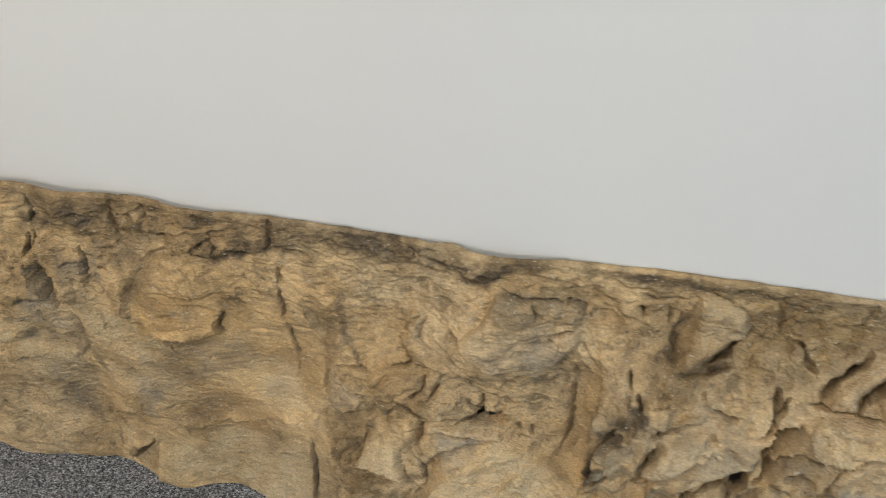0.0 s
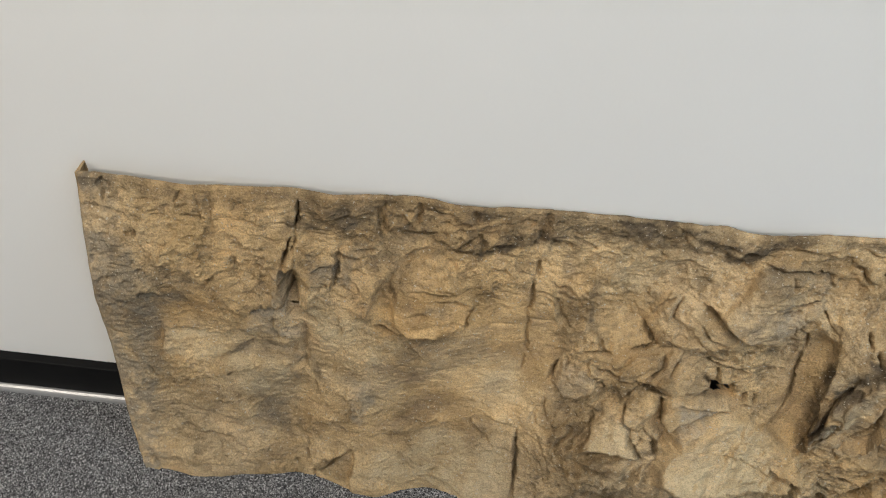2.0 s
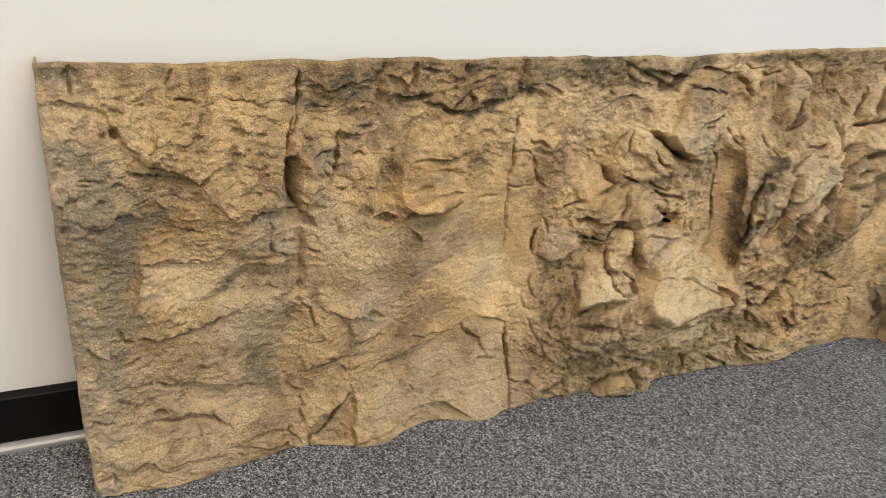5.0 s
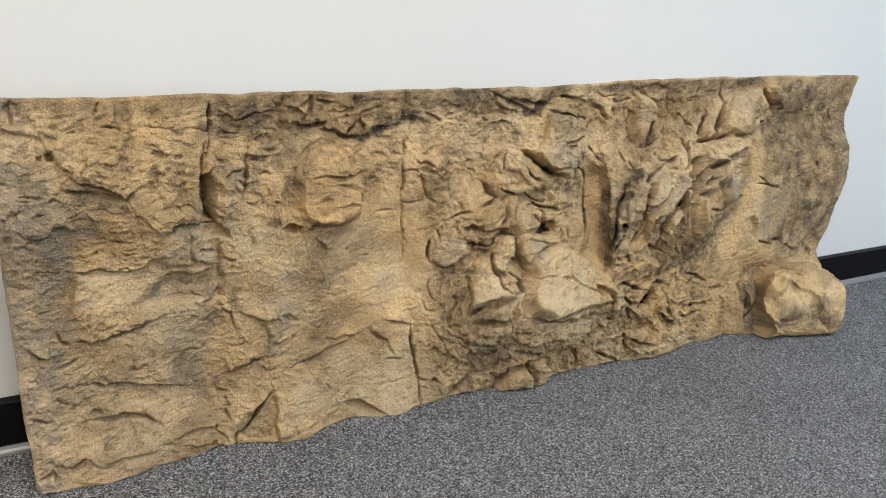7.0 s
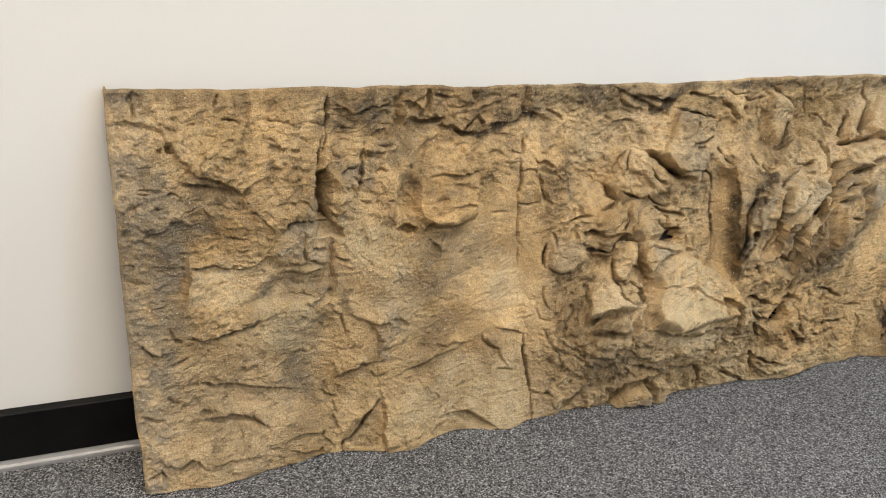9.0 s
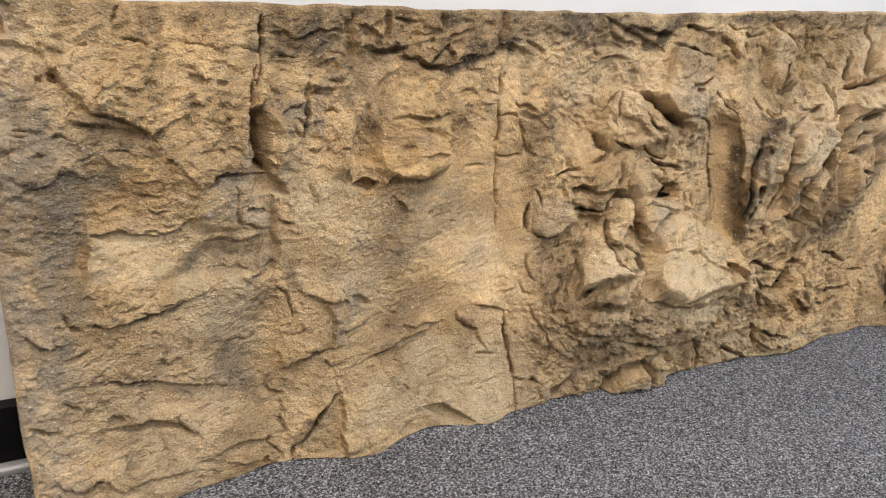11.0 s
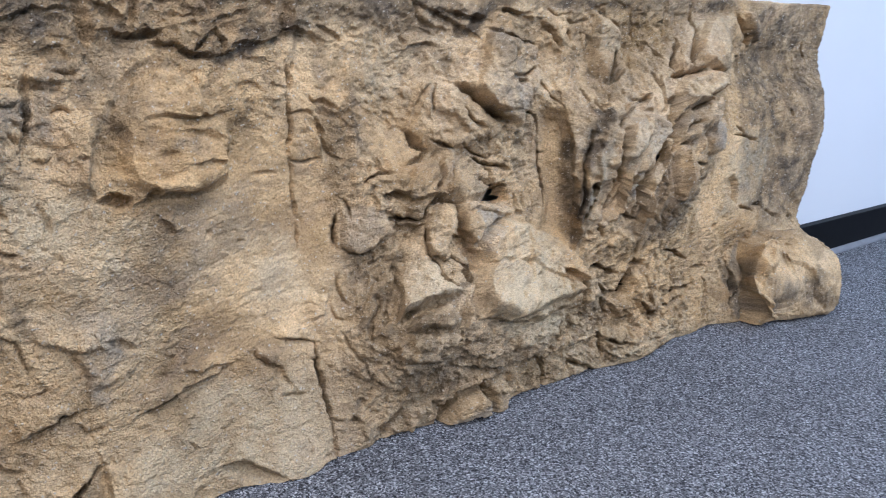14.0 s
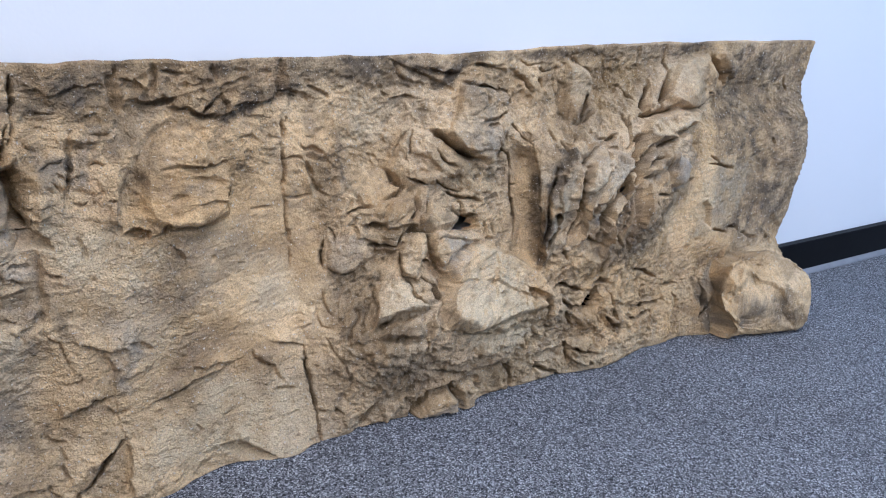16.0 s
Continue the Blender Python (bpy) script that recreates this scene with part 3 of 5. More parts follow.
# broken columns right of the crevice
crack(((702, 550), (703, 531), (704, 513), (706, 500)), 5.4, 9.8)
ledge(((705, 550), (706, 527), (709, 502)), 4.8, 30)
crack(((749, 550), (748, 536), (745, 523)), 7.2, 8.5)
ledge(((706, 542), (720, 539), (734, 532), (743, 522)), 6.5, 20)
ledge(((721, 512), (739, 507), (756, 511), (773, 515)), 7.3, 25)
crack(((719, 513), (739, 507), (756, 509), (775, 513)), 3.6, 5.9)
ledge(((615, 534), (633, 525), (645, 522), (656, 525), (664, 530), (682, 525)), 5.6, 14)
crack(((645, 522), (656, 525), (664, 528)), 3.6, 3.9)
crack(((621, 502), (633, 501), (642, 498)), 2.7, 3.9)
crack(((581, 506), (589, 505), (596, 501)), 2.7, 3.2)
crack(((611, 468), (618, 459), (622, 456)), 3.6, 3.2)
crack(((656, 475), (652, 458), (648, 437), (643, 419), (636, 401)), 5.4, 7.2)
ledge(((636, 398), (643, 419), (649, 439), (654, 459)), 7.3, 22)
crack(((675, 472), (685, 470), (700, 474)), 4.5, 5.2)
crack(((671, 433), (680, 437), (688, 434)), 3.6, 3.9)
ledge(((654, 468), (668, 462), (687, 463)), 4.8, 12)
crack(((658, 458), (670, 454)), 2.7, 3.9)
crack(((675, 526), (688, 529), (697, 528)), 3.6, 3.9)
crack(((626, 418), (631, 412), (635, 407)), 3.6, 3.9)
crack(((619, 434), (631, 441), (645, 446)), 3.6, 3.9)
crack(((642, 394), (653, 389), (663, 394)), 3.6, 3.2)
crack(((646, 354), (651, 339), (657, 320)), 4.5, 3.9)
crack(((685, 386), (694, 388)), 2.7, 3.2)
dents(((622, 393), (676, 436), (651, 406), (681, 400), (667, 400), (637, 426), (633, 511), (675, 487), (704, 479)), 6, 4, -5)
slab(((701, 405), (723, 424), (734, 414), (731, 380), (737, 366), (717, 371), (703, 365), (697, 380)), -9, 8)
ledge(((695, 352), (694, 377), (701, 401), (718, 424)), 7.3, 20)
stone("oval_boulder", "oval weathered boulder with a pitted face", ((753, 455), (778, 480), (803, 465), (816, 432), (830, 420), (821, 360), (795, 352), (754, 349), (732, 365), (727, 392), (735, 423)), 11.2, 10, 0, -8)
crack(((771, 486), (749, 472), (734, 451), (719, 428), (705, 406)), 9.9, 3.9)
ledge(((814, 429), (810, 447), (802, 467), (782, 478)), 3.9, 26)
ledge(((743, 420), (772, 424), (810, 425), (839, 431)), 3.9, 22)
crack(((760, 423), (800, 424), (822, 427), (841, 431)), 3.6, 2.7)
slab(((770, 407), (793, 411), (787, 401), (772, 401)), -3.1, 4)
dents(((766, 384), (776, 368), (792, 420), (757, 410), (763, 364), (799, 408), (811, 406)), 7, 4, -5)
ledge(((785, 378), (800, 381), (816, 376)), 4.0, 14)
crack(((823, 397), (819, 384), (817, 371), (819, 351)), 4.5, 9.1)
ledge(((820, 351), (817, 374), (823, 396)), 5.6, 20)
slab(((698, 345), (714, 353), (731, 346), (730, 337), (717, 336)), -18, 4)
slab(((744, 346), (752, 355), (757, 350), (749, 342)), -12, 3)
ledge(((731, 338), (742, 343), (754, 348), (772, 344), (796, 347), (808, 350)), 7.3, 18)
crack(((759, 349), (774, 346), (795, 348)), 2.7, 4.5)
crack(((693, 359), (695, 348)), 2.7, 3.9)
ledge(((758, 322), (767, 314), (769, 306)), 4.0, 12)
# the slab under the oval boulder
ledge(((628, 219), (648, 213), (664, 201), (675, 187), (681, 168), (681, 154)), 7.3, 40)
crack(((596, 234), (611, 218), (619, 191), (623, 181)), 5.4, 3.9)
ledge(((605, 120), (626, 127), (649, 135), (672, 139)), 7.3, 25)
crack(((625, 126), (649, 133), (669, 138)), 5.4, 5.2)
crack(((629, 165), (641, 169)), 1.8, 3.2)
crack(((614, 165), (629, 163)), 1.8, 2.6)
slab(((667, 224), (683, 224), (688, 203), (668, 203)), 4.5, 4)
ledge(((663, 202), (674, 200), (689, 201)), 5.6, 15)
slab(((693, 206), (709, 206), (727, 189), (709, 190)), -6, 4)
blob(690, 211, 9, 30, 6)
ledge(((730, 117), (754, 123), (779, 135), (804, 136), (828, 145)), 7.3, 30)
crack(((731, 117), (755, 123), (772, 130)), 3.6, 3.9)
crack(((669, 125), (677, 115), (696, 115)), 2.7, 3.2)
ledge(((771, 155), (789, 146), (808, 149), (828, 147)), 4.0, 16)
crack(((679, 73), (666, 62), (655, 54), (648, 41), (636, 24), (619, 16)), 3.6, 8.5)
crack(((619, 16), (616, 6), (616, -2)), 3.6, 5.2)
ledge(((685, 75), (688, 46), (689, 17), (691, -9)), 8.8, 50)
ledge(((616, 12), (636, 25), (651, 52), (679, 73)), 5.6, 25)
slab(((677, 65), (688, 63), (690, -8), (631, -3), (649, 35)), -4.5, 10)
crack(((601, 59), (603, 49), (608, 38)), 2.7, 4.5)
crack(((599, 85), (603, 73), (606, 61)), 2.7, 3.2)
crack(((584, 42), (589, 21), (603, 5)), 3.6, 3.9)
crack(((584, 104), (591, 95), (608, 89)), 2.7, 3.9)
slab(((809, 32), (831, 32), (857, 17), (885, -3), (866, -6), (830, 2)), -11.2, 8)
ledge(((805, 32), (827, 32), (858, 16), (885, -3)), 7.3, 22)
crack(((889, 92), (903, 91), (919, 83)), 2.7, 4.5)
ledge(((889, 165), (916, 154), (939, 150)), 4.8, 18)
crack(((899, 161), (919, 153), (936, 150)), 2.7, 3.9)
crack(((939, 147), (942, 126), (942, 97), (942, 77), (948, 61), (952, 38), (953, 14), (955, -2)), 4.5, 9.8)
ledge(((954, 0), (952, 38), (942, 77), (944, 126)), 4.0, 22)
crack(((858, 156), (867, 143), (882, 128)), 3.6, 3.9)
ledge(((861, 148), (873, 137), (891, 127), (904, 102)), 4.8, 16)
crack(((775, 74), (781, 62)), 1.8, 3.2)
crack(((809, 75), (821, 74)), 1.8, 2.6)
crack(((936, 131), (943, 111)), 2.7, 3.2)
crack(((953, 48), (969, 40)), 2.3, 4.6)
crack(((977, 38), (987, 39), (996, 31)), 2.3, 5.5)
blob(999, 25, 10, 12, 6)
crack(((834, 286), (841, 288)), 2.7, 3.2)
crack(((801, 296), (805, 303)), 2.7, 2.6)
crack(((851, 361), (862, 360), (877, 358)), 2.7, 2.6)
# dark band along the top
ledge(((766, 513), (778, 503), (796, 499), (812, 490), (839, 491), (860, 498), (886, 505), (905, 513), (919, 515), (949, 510)), 6.5, 30)
crack(((809, 493), (820, 505), (836, 516)), 4.5, 5.9)
crack(((838, 491), (841, 507), (832, 516)), 4.5, 5.9)
crack(((795, 497), (811, 489), (827, 489)), 3.6, 5.9)
crack(((767, 501), (782, 501), (795, 499)), 3.6, 4.5)
crack(((849, 500), (864, 501), (875, 505)), 3.6, 5.2)
crack(((899, 512), (912, 517), (926, 517), (945, 513)), 4.5, 5.2)
crack(((909, 556), (909, 542), (906, 526), (906, 513)), 7.2, 5.9)
ledge(((914, 556), (916, 536), (912, 516)), 4.0, 25)
crack(((822, 552), (825, 534)), 5.4, 5.2)
crack(((833, 522), (836, 528), (853, 532), (869, 534)), 3.6, 3.9)
crack(((779, 531), (802, 528), (812, 529)), 3.6, 3.9)
crack(((756, 544), (772, 544), (793, 542)), 3.6, 3.9)
dents(((765, 532), (777, 539), (809, 520), (876, 526), (889, 542), (859, 544), (924, 544), (949, 531), (800, 535), (843, 518), (736, 540), (724, 530)), 6, 4, -5)
crack(((929, 519), (940, 513), (951, 502)), 2.7, 3.9)
crack(((951, 524), (969, 515), (980, 504)), 2.3, 5.5)
# the seam strip
crack(((915, 477), (916, 464), (912, 452)), 3.6, 6.5)
crack(((908, 448), (908, 425), (899, 399), (895, 382)), 3.6, 5.9)
crack(((895, 382), (897, 347), (903, 308), (911, 298)), 2.7, 4.5)
crack(((903, 298), (904, 268)), 1.8, 2.6)
crack(((896, 373), (913, 368), (933, 372)), 2.7, 4.5)
crack(((905, 425), (927, 426), (933, 424), (938, 412)), 2.7, 3.9)
ledge(((942, 371), (934, 398), (936, 420), (934, 441)), 4.8, 18)
slab(((943, 433), (966, 423), (984, 412), (976, 371), (943, 369), (936, 405)), -6.3, 8)
crack(((933, 443), (941, 435), (955, 437), (968, 428)), 3.6, 5.2)
crack(((936, 417), (938, 394), (945, 372), (961, 366)), 3.6, 4.5)
crack(((952, 301), (952, 282), (956, 261)), 3.9, 8.3)
slab(((948, 291), (957, 288), (958, 266), (949, 263)), -7.2, 5)
crack(((964, 321), (974, 308), (975, 296)), 3.9, 6.4)
crack(((921, 481), (921, 472)), 2.7, 3.2)
dents(((977, 474), (967, 460), (953, 452), (969, 419), (974, 384), (1003, 444)), 7, 5, -5)
crack(((848, 455), (870, 459), (884, 448)), 2.7, 2.6)
# top right of the middle: smooth hollow and bedded crest
ledge(((1062, 498), (1089, 502), (1107, 503), (1125, 498)), 5, 15)
crack(((1074, 501), (1093, 503), (1110, 502)), 2.3, 6.4)
crack(((1062, 513), (1070, 507)), 3.1, 6.4)
ledge(((1081, 541), (1099, 528), (1113, 524), (1132, 518)), 5.8, 18)
ledge(((1075, 554), (1104, 542), (1136, 531), (1173, 513)), 6.5, 25)
ledge(((1117, 543), (1154, 533), (1198, 527)), 6.5, 22)
crack(((1127, 541), (1158, 534), (1191, 529)), 3.9, 7.4)
crack(((1074, 554), (1086, 538), (1104, 523)), 3.1, 6.4)
crack(((1072, 518), (1095, 519), (1114, 512)), 2.3, 4.6)
# triangular stone and the overhang
stone("wedge_slab", "three-cornered sandy slab under the overhang", ((1055, 395), (1076, 427), (1114, 456), (1139, 445), (1171, 411), (1201, 382), (1139, 367), (1092, 367)), 11.7, 12)
ledge(((1053, 395), (1078, 428), (1114, 456)), 5.8, 30)
ledge(((1099, 403), (1104, 427), (1112, 450)), 5.8, 20)
crack(((1114, 447), (1104, 427), (1099, 408)), 3.1, 6.4)
slab(((1105, 412), (1132, 409), (1146, 383), (1109, 381)), -8.1, 5)
crack(((1051, 398), (1064, 384), (1085, 365)), 3.9, 9.2)
crack(((1091, 378), (1104, 372), (1124, 364)), 3.1, 7.4)
crack(((1148, 416), (1154, 401), (1171, 390)), 3.1, 8.3)
stone("upper_block", "pale grey-tan upright block", ((1200, 509), (1241, 509), (1285, 500), (1297, 491), (1288, 467), (1295, 448), (1254, 412), (1235, 387), (1212, 393), (1186, 416), (1172, 438), (1198, 468)), 15.6, 7)
crack(((1153, 440), (1165, 432), (1185, 414), (1203, 398), (1223, 392)), 9.4, 18.4)
ledge(((1138, 449), (1157, 444), (1179, 425), (1199, 411), (1225, 408)), 10.1, 25)
crack(((1201, 510), (1224, 507), (1252, 505), (1286, 500), (1302, 478)), 3.1, 8.3)
ledge(((1200, 517), (1230, 509), (1285, 502)), 5, 16)
crack(((1291, 466), (1270, 457), (1231, 450)), 3.1, 6.4)
crack(((1237, 444), (1259, 447)), 2.3, 6.4)
crack(((1233, 504), (1239, 481), (1232, 468)), 2.3, 5.5)
slab(((1299, 493), (1325, 498), (1342, 481), (1304, 478)), -7.2, 5)
ledge(((1292, 533), (1317, 521), (1332, 506), (1345, 488)), 5, 15)
crack(((1305, 524), (1322, 513), (1341, 489)), 2.3, 5.5)
crack(((1293, 449), (1311, 423), (1321, 415)), 3.1, 5.5)
crack(((1258, 414), (1277, 397), (1281, 372)), 3.1, 7.4)
ledge(((1216, 540), (1250, 540), (1288, 530)), 5.8, 20)
crack(((1219, 541), (1245, 538), (1273, 540)), 3.1, 6.4)
# rows of small blocks
crack(((1151, 351), (1181, 339), (1199, 336), (1228, 326)), 3.1, 9.2)
crack(((1136, 373), (1154, 357), (1184, 346)), 3.1, 8.3)
crack(((1170, 321), (1184, 308), (1201, 306)), 3.1, 7.4)
hole(((1188, 304), (1200, 310), (1218, 306), (1223, 284), (1170, 290)), -32, 4)
slab(((1111, 314), (1144, 319), (1185, 308), (1164, 297), (1139, 295), (1117, 304)), 11.7, 5)
ledge(((1023, 316), (1046, 312), (1083, 307), (1117, 304), (1136, 295)), 7.2, 14)
crack(((1025, 315), (1040, 315), (1056, 311)), 4.7, 10.1)
crack(((1090, 297), (1103, 304), (1115, 299), (1137, 293)), 3.1, 9.2)
slab(((1063, 348), (1099, 349), (1101, 331), (1076, 317), (1048, 319)), 8.1, 5)
slab(((1108, 360), (1124, 363), (1123, 325), (1107, 327)), 8.1, 5)
slab(((1045, 346), (1060, 347), (1046, 324), (1036, 329)), 7.2, 5)
crack(((1099, 313), (1109, 329), (1106, 349)), 3.1, 8.3)
crack(((1052, 353), (1072, 358), (1084, 369)), 3.1, 7.4)
slab(((1133, 335), (1182, 331), (1185, 312), (1127, 318)), 6.3, 4)
slab(((1185, 335), (1204, 329), (1207, 309), (1190, 311)), 6.3, 4)
crack(((1183, 334), (1189, 311)), 3.1, 7.4)
crack(((1127, 339), (1125, 320)), 3.1, 7.4)
slab(((1009, 316), (1025, 312), (1051, 295), (1051, 283), (1013, 301)), 7.2, 5)
crack(((994, 335), (1008, 339), (1031, 347)), 3.1, 6.4)
crack(((1007, 364), (1022, 347), (1038, 342)), 3.1, 6.4)
slab(((1050, 301), (1082, 301), (1088, 286), (1075, 278)), 7.2, 6)
dents(((1046, 355), (996, 353), (1009, 350), (1025, 354), (994, 369), (1065, 374), (1094, 358)), 5, 5, -6)
dents(((1130, 365), (1156, 374), (1188, 352), (1116, 384)), 7, 4, -6)
stone("round_stone", "greenish tan rounded stone", ((966, 303), (999, 306), (1023, 296), (1033, 269), (1010, 254), (984, 250), (966, 264)), 9.2, 9, 0, -14)
ledge(((965, 261), (984, 250), (1005, 254), (1024, 270), (1030, 290)), 4.3, 20)
crack(((967, 259), (982, 249), (1002, 250)), 2.3, 4.1)
crack(((1027, 287), (1063, 281), (1075, 281), (1082, 293), (1087, 301)), 3.1, 8.3)
slab(((1039, 279), (1078, 272), (1066, 253), (1046, 243), (1033, 244)), -11.7, 8)
# stones round the central boulder
stone("leaning_stone", "tan leaning stone beside the grey one", ((1083, 270), (1092, 292), (1121, 289), (1127, 266), (1119, 240), (1108, 229), (1091, 233), (1086, 252)), 9.4, 4.2)
ledge(((1084, 263), (1087, 249), (1097, 231), (1115, 223), (1123, 239)), 6.5, 18)
crack(((1083, 269), (1084, 252), (1091, 231), (1109, 208)), 3.9, 10.1)
crack(((1122, 227), (1145, 205), (1157, 187), (1169, 174)), 3.9, 10.1)
slab(((1124, 291), (1133, 289), (1139, 259), (1158, 234), (1153, 230), (1133, 252)), -26, 5)
slab(((1122, 252), (1134, 249), (1166, 225), (1173, 213), (1167, 195), (1157, 203)), -16, 6)
stone("grey_stone", "pale grey angular stone", ((1137, 293), (1217, 277), (1223, 266), (1166, 258), (1162, 240), (1153, 239), (1138, 268)), 11.7, 4)
crack(((1137, 277), (1155, 281), (1214, 264)), 2.3, 4.6)
stone("wedge_stone", "tan wedge-shaped stone", ((1064, 254), (1079, 241), (1106, 213), (1140, 177), (1110, 177), (1076, 171), (1055, 161), (1048, 177), (1046, 220)), 13.7, 8, 0, -20)
ledge(((1051, 153), (1071, 165), (1098, 176), (1149, 176)), 6.5, 20)
crack(((1102, 211), (1129, 185), (1145, 173)), 3.9, 10.1)
crack(((1059, 159), (1084, 169), (1127, 171)), 3.1, 3.2)
crack(((1036, 222), (1047, 194), (1051, 171), (1048, 150)), 4.7, 4.6)
crack(((1013, 196), (1021, 178), (1013, 161), (1023, 134)), 3.9, 3.7)
crack(((956, 229), (967, 197), (980, 186)), 3.9, 3.7)
crack(((979, 157), (990, 130), (1012, 105)), 3.9, 3.7)
crack(((952, 190), (963, 174), (984, 168)), 3.1, 3.2)
crack(((1007, 113), (1014, 90)), 3.1, 3.2)
crack(((1033, 200), (1030, 171), (1038, 149)), 3.9, 2.8)
ledge(((1017, 138), (1014, 168), (1021, 180), (1012, 202)), 3.5, 20)
ledge(((949, 181), (945, 194), (949, 204)), 5.3, 22)
slab(((1068, 148), (1080, 159), (1117, 166), (1131, 160), (1139, 140), (1115, 140)), 13.5, 5)
ledge(((1067, 146), (1095, 141), (1126, 137), (1147, 142)), 4.5, 14)
crack(((1069, 145), (1096, 140), (1122, 136)), 2.3, 3.7)
slab(((1057, 130), (1078, 141), (1127, 133), (1152, 121), (1142, 103), (1116, 98), (1071, 108), (1054, 116)), 9.9, 6)
crack(((1142, 160), (1152, 142), (1156, 119), (1136, 98)), 3.1, 4.2)
slab(((1152, 159), (1163, 159), (1171, 137), (1161, 133)), 9.9, 4)
crack(((1150, 167), (1158, 136)), 3.1, 4.2)
ledge(((994, 97), (1015, 86), (1046, 67), (1062, 67)), 4.1, 18)
crack(((1029, 96), (1043, 81), (1058, 69)), 3.1, 2.8)
crack(((1046, 117), (1052, 107), (1069, 102)), 3.1, 3.2)
dents(((1098, 114), (1038, 115), (1025, 104), (1008, 71), (1036, 138), (996, 56)), 7, 5, -5)
# troughs and stones at the foot
crack(((1020, 0), (1038, 19), (1056, 39), (1089, 58), (1114, 79)), 10.9, 12.9)
ledge(((1017, 11), (1043, 34), (1079, 54), (1118, 80)), 6.5, 16)
slab(((1027, 0), (1066, 29), (1101, 43), (1131, 49), (1120, 22), (1098, 5), (1062, 0)), 9, 8)
crack(((1111, -3), (1123, 16), (1141, 30), (1171, 39), (1203, 47)), 9.4, 24.9)
ledge(((1118, 7), (1141, 30), (1183, 42), (1213, 55), (1233, 62)), 7.9, 18)
stone("foot_stone", "small tan stone at the foot", ((1115, -3), (1145, 22), (1181, 33), (1192, 18), (1194, -4), (1135, -3), (1123, -3)), 22.9, 3.0)
crack(((1188, 40), (1195, 21), (1199, -3)), 7, 24.9)
slab(((1203, 36), (1223, 41), (1235, 16), (1228, -7), (1204, -7)), 17.6, 4)
slab(((1241, 43), (1296, 44), (1308, -4), (1235, 2)), 6.3, 5)
crack(((1296, 56), (1313, 16), (1313, -4)), 3.1, 12.9)
ledge(((1233, 54), (1267, 58), (1322, 44), (1348, 54)), 6.5, 14)
crack(((1202, 55), (1233, 59), (1272, 59), (1328, 47)), 4.7, 9.2)
stone("central_boulder", "big pale sandy boulder, the boldest of the face", ((1203, 258), (1237, 256), (1277, 238), (1322, 211), (1364, 183), (1396, 153), (1379, 134), (1342, 130), (1300, 126), (1263, 126), (1232, 135), (1184, 148), (1167, 174), (1166, 212), (1170, 248)), 25, 7, -4, -6)
ledge(((1171, 144), (1232, 130), (1271, 116), (1311, 114), (1355, 119), (1386, 130)), 10, 26)
crack(((1309, 111), (1289, 81), (1252, 66)), 3.1, 8.3)
crack(((1352, 97), (1340, 63), (1313, 38)), 3.1, 8.3)
ledge(((1157, 103), (1196, 82), (1242, 86), (1285, 92)), 6.5, 16)
crack(((1157, 69), (1226, 55), (1258, 57), (1302, 48), (1323, 56)), 6.2, 12.9)
slab(((1252, 119), (1289, 119), (1292, 86), (1251, 79)), 7.2, 6)
crack(((1309, 46), (1310, 18), (1308, -4)), 3.1, 12.9)
slab(((1324, 177), (1390, 149), (1384, 143), (1336, 160)), -10.5, 4)
ledge(((1322, 179), (1348, 165), (1395, 145)), 5.8, 12)
slab(((1387, 164), (1414, 159), (1433, 116), (1406, 110)), 12.6, 5)
crack(((1395, 145), (1402, 126), (1401, 108)), 3.6, 12.6)
slab(((1343, 152), (1389, 138), (1396, 110), (1362, 111)), 10.5, 6)
hole(((1477, 107), (1494, 129), (1514, 143), (1519, 124), (1509, 102)), -36, 5)
slab(((1460, 102), (1490, 99), (1508, 88), (1504, 70), (1472, 72)), 13.7, 8)
slab(((1519, 130), (1550, 139), (1571, 109), (1563, 62), (1529, 69), (1522, 99)), 11.6, 8)
crack(((1530, 91), (1544, 68), (1574, 50)), 3.6, 11.2)
crack(((1537, 128), (1548, 104), (1551, 79)), 3.6, 9.8)
crack(((1503, 150), (1516, 155), (1546, 146)), 3.6, 9.8)
crack(((1448, 109), (1453, 78)), 3.6, 8.4)
crack(((1449, 39), (1470, 30), (1498, 21)), 2.7, 9.8)
slab(((1358, 34), (1398, 40), (1424, 24), (1421, -4), (1373, 1)), 10.5, 6)
crack(((1362, 41), (1369, 20), (1419, -4)), 4.5, 12.6)
slab(((1442, 51), (1488, 53), (1513, 22), (1458, 25)), 9.5, 5)
crack(((1436, 52), (1443, 14)), 4.5, 12.6)
ledge(((1445, 23), (1480, 5), (1507, 4)), 8, 14)
ledge(((1352, 47), (1385, 50), (1436, 50)), 7, 14)
crack(((1375, 97), (1405, 87), (1425, 94)), 3.6, 9.8)
crack(((1396, 160), (1427, 159), (1486, 140)), 3.6, 11.2)
crack(((1439, 131), (1462, 112), (1477, 114)), 3.6, 9.8)
crack(((1600, 65), (1630, 67), (1658, 66)), 2.7, 8.4)
crack(((1624, 83), (1656, 83), (1690, 85)), 2.7, 7)
crack(((1692, 117), (1743, 108)), 1.8, 7)
crack(((1722, 90), (1731, 69), (1724, 61)), 4.5, 9.8)
crack(((1596, 161), (1647, 147), (1676, 135)), 4.5, 9.8)
dents(((1623, 161), (1694, 135), (1661, 151), (1743, 91), (1625, 130), (1678, 169)), 8, 4, -5)
ledge(((1707, 2), (1713, 47), (1717, 67)), 6, 20)
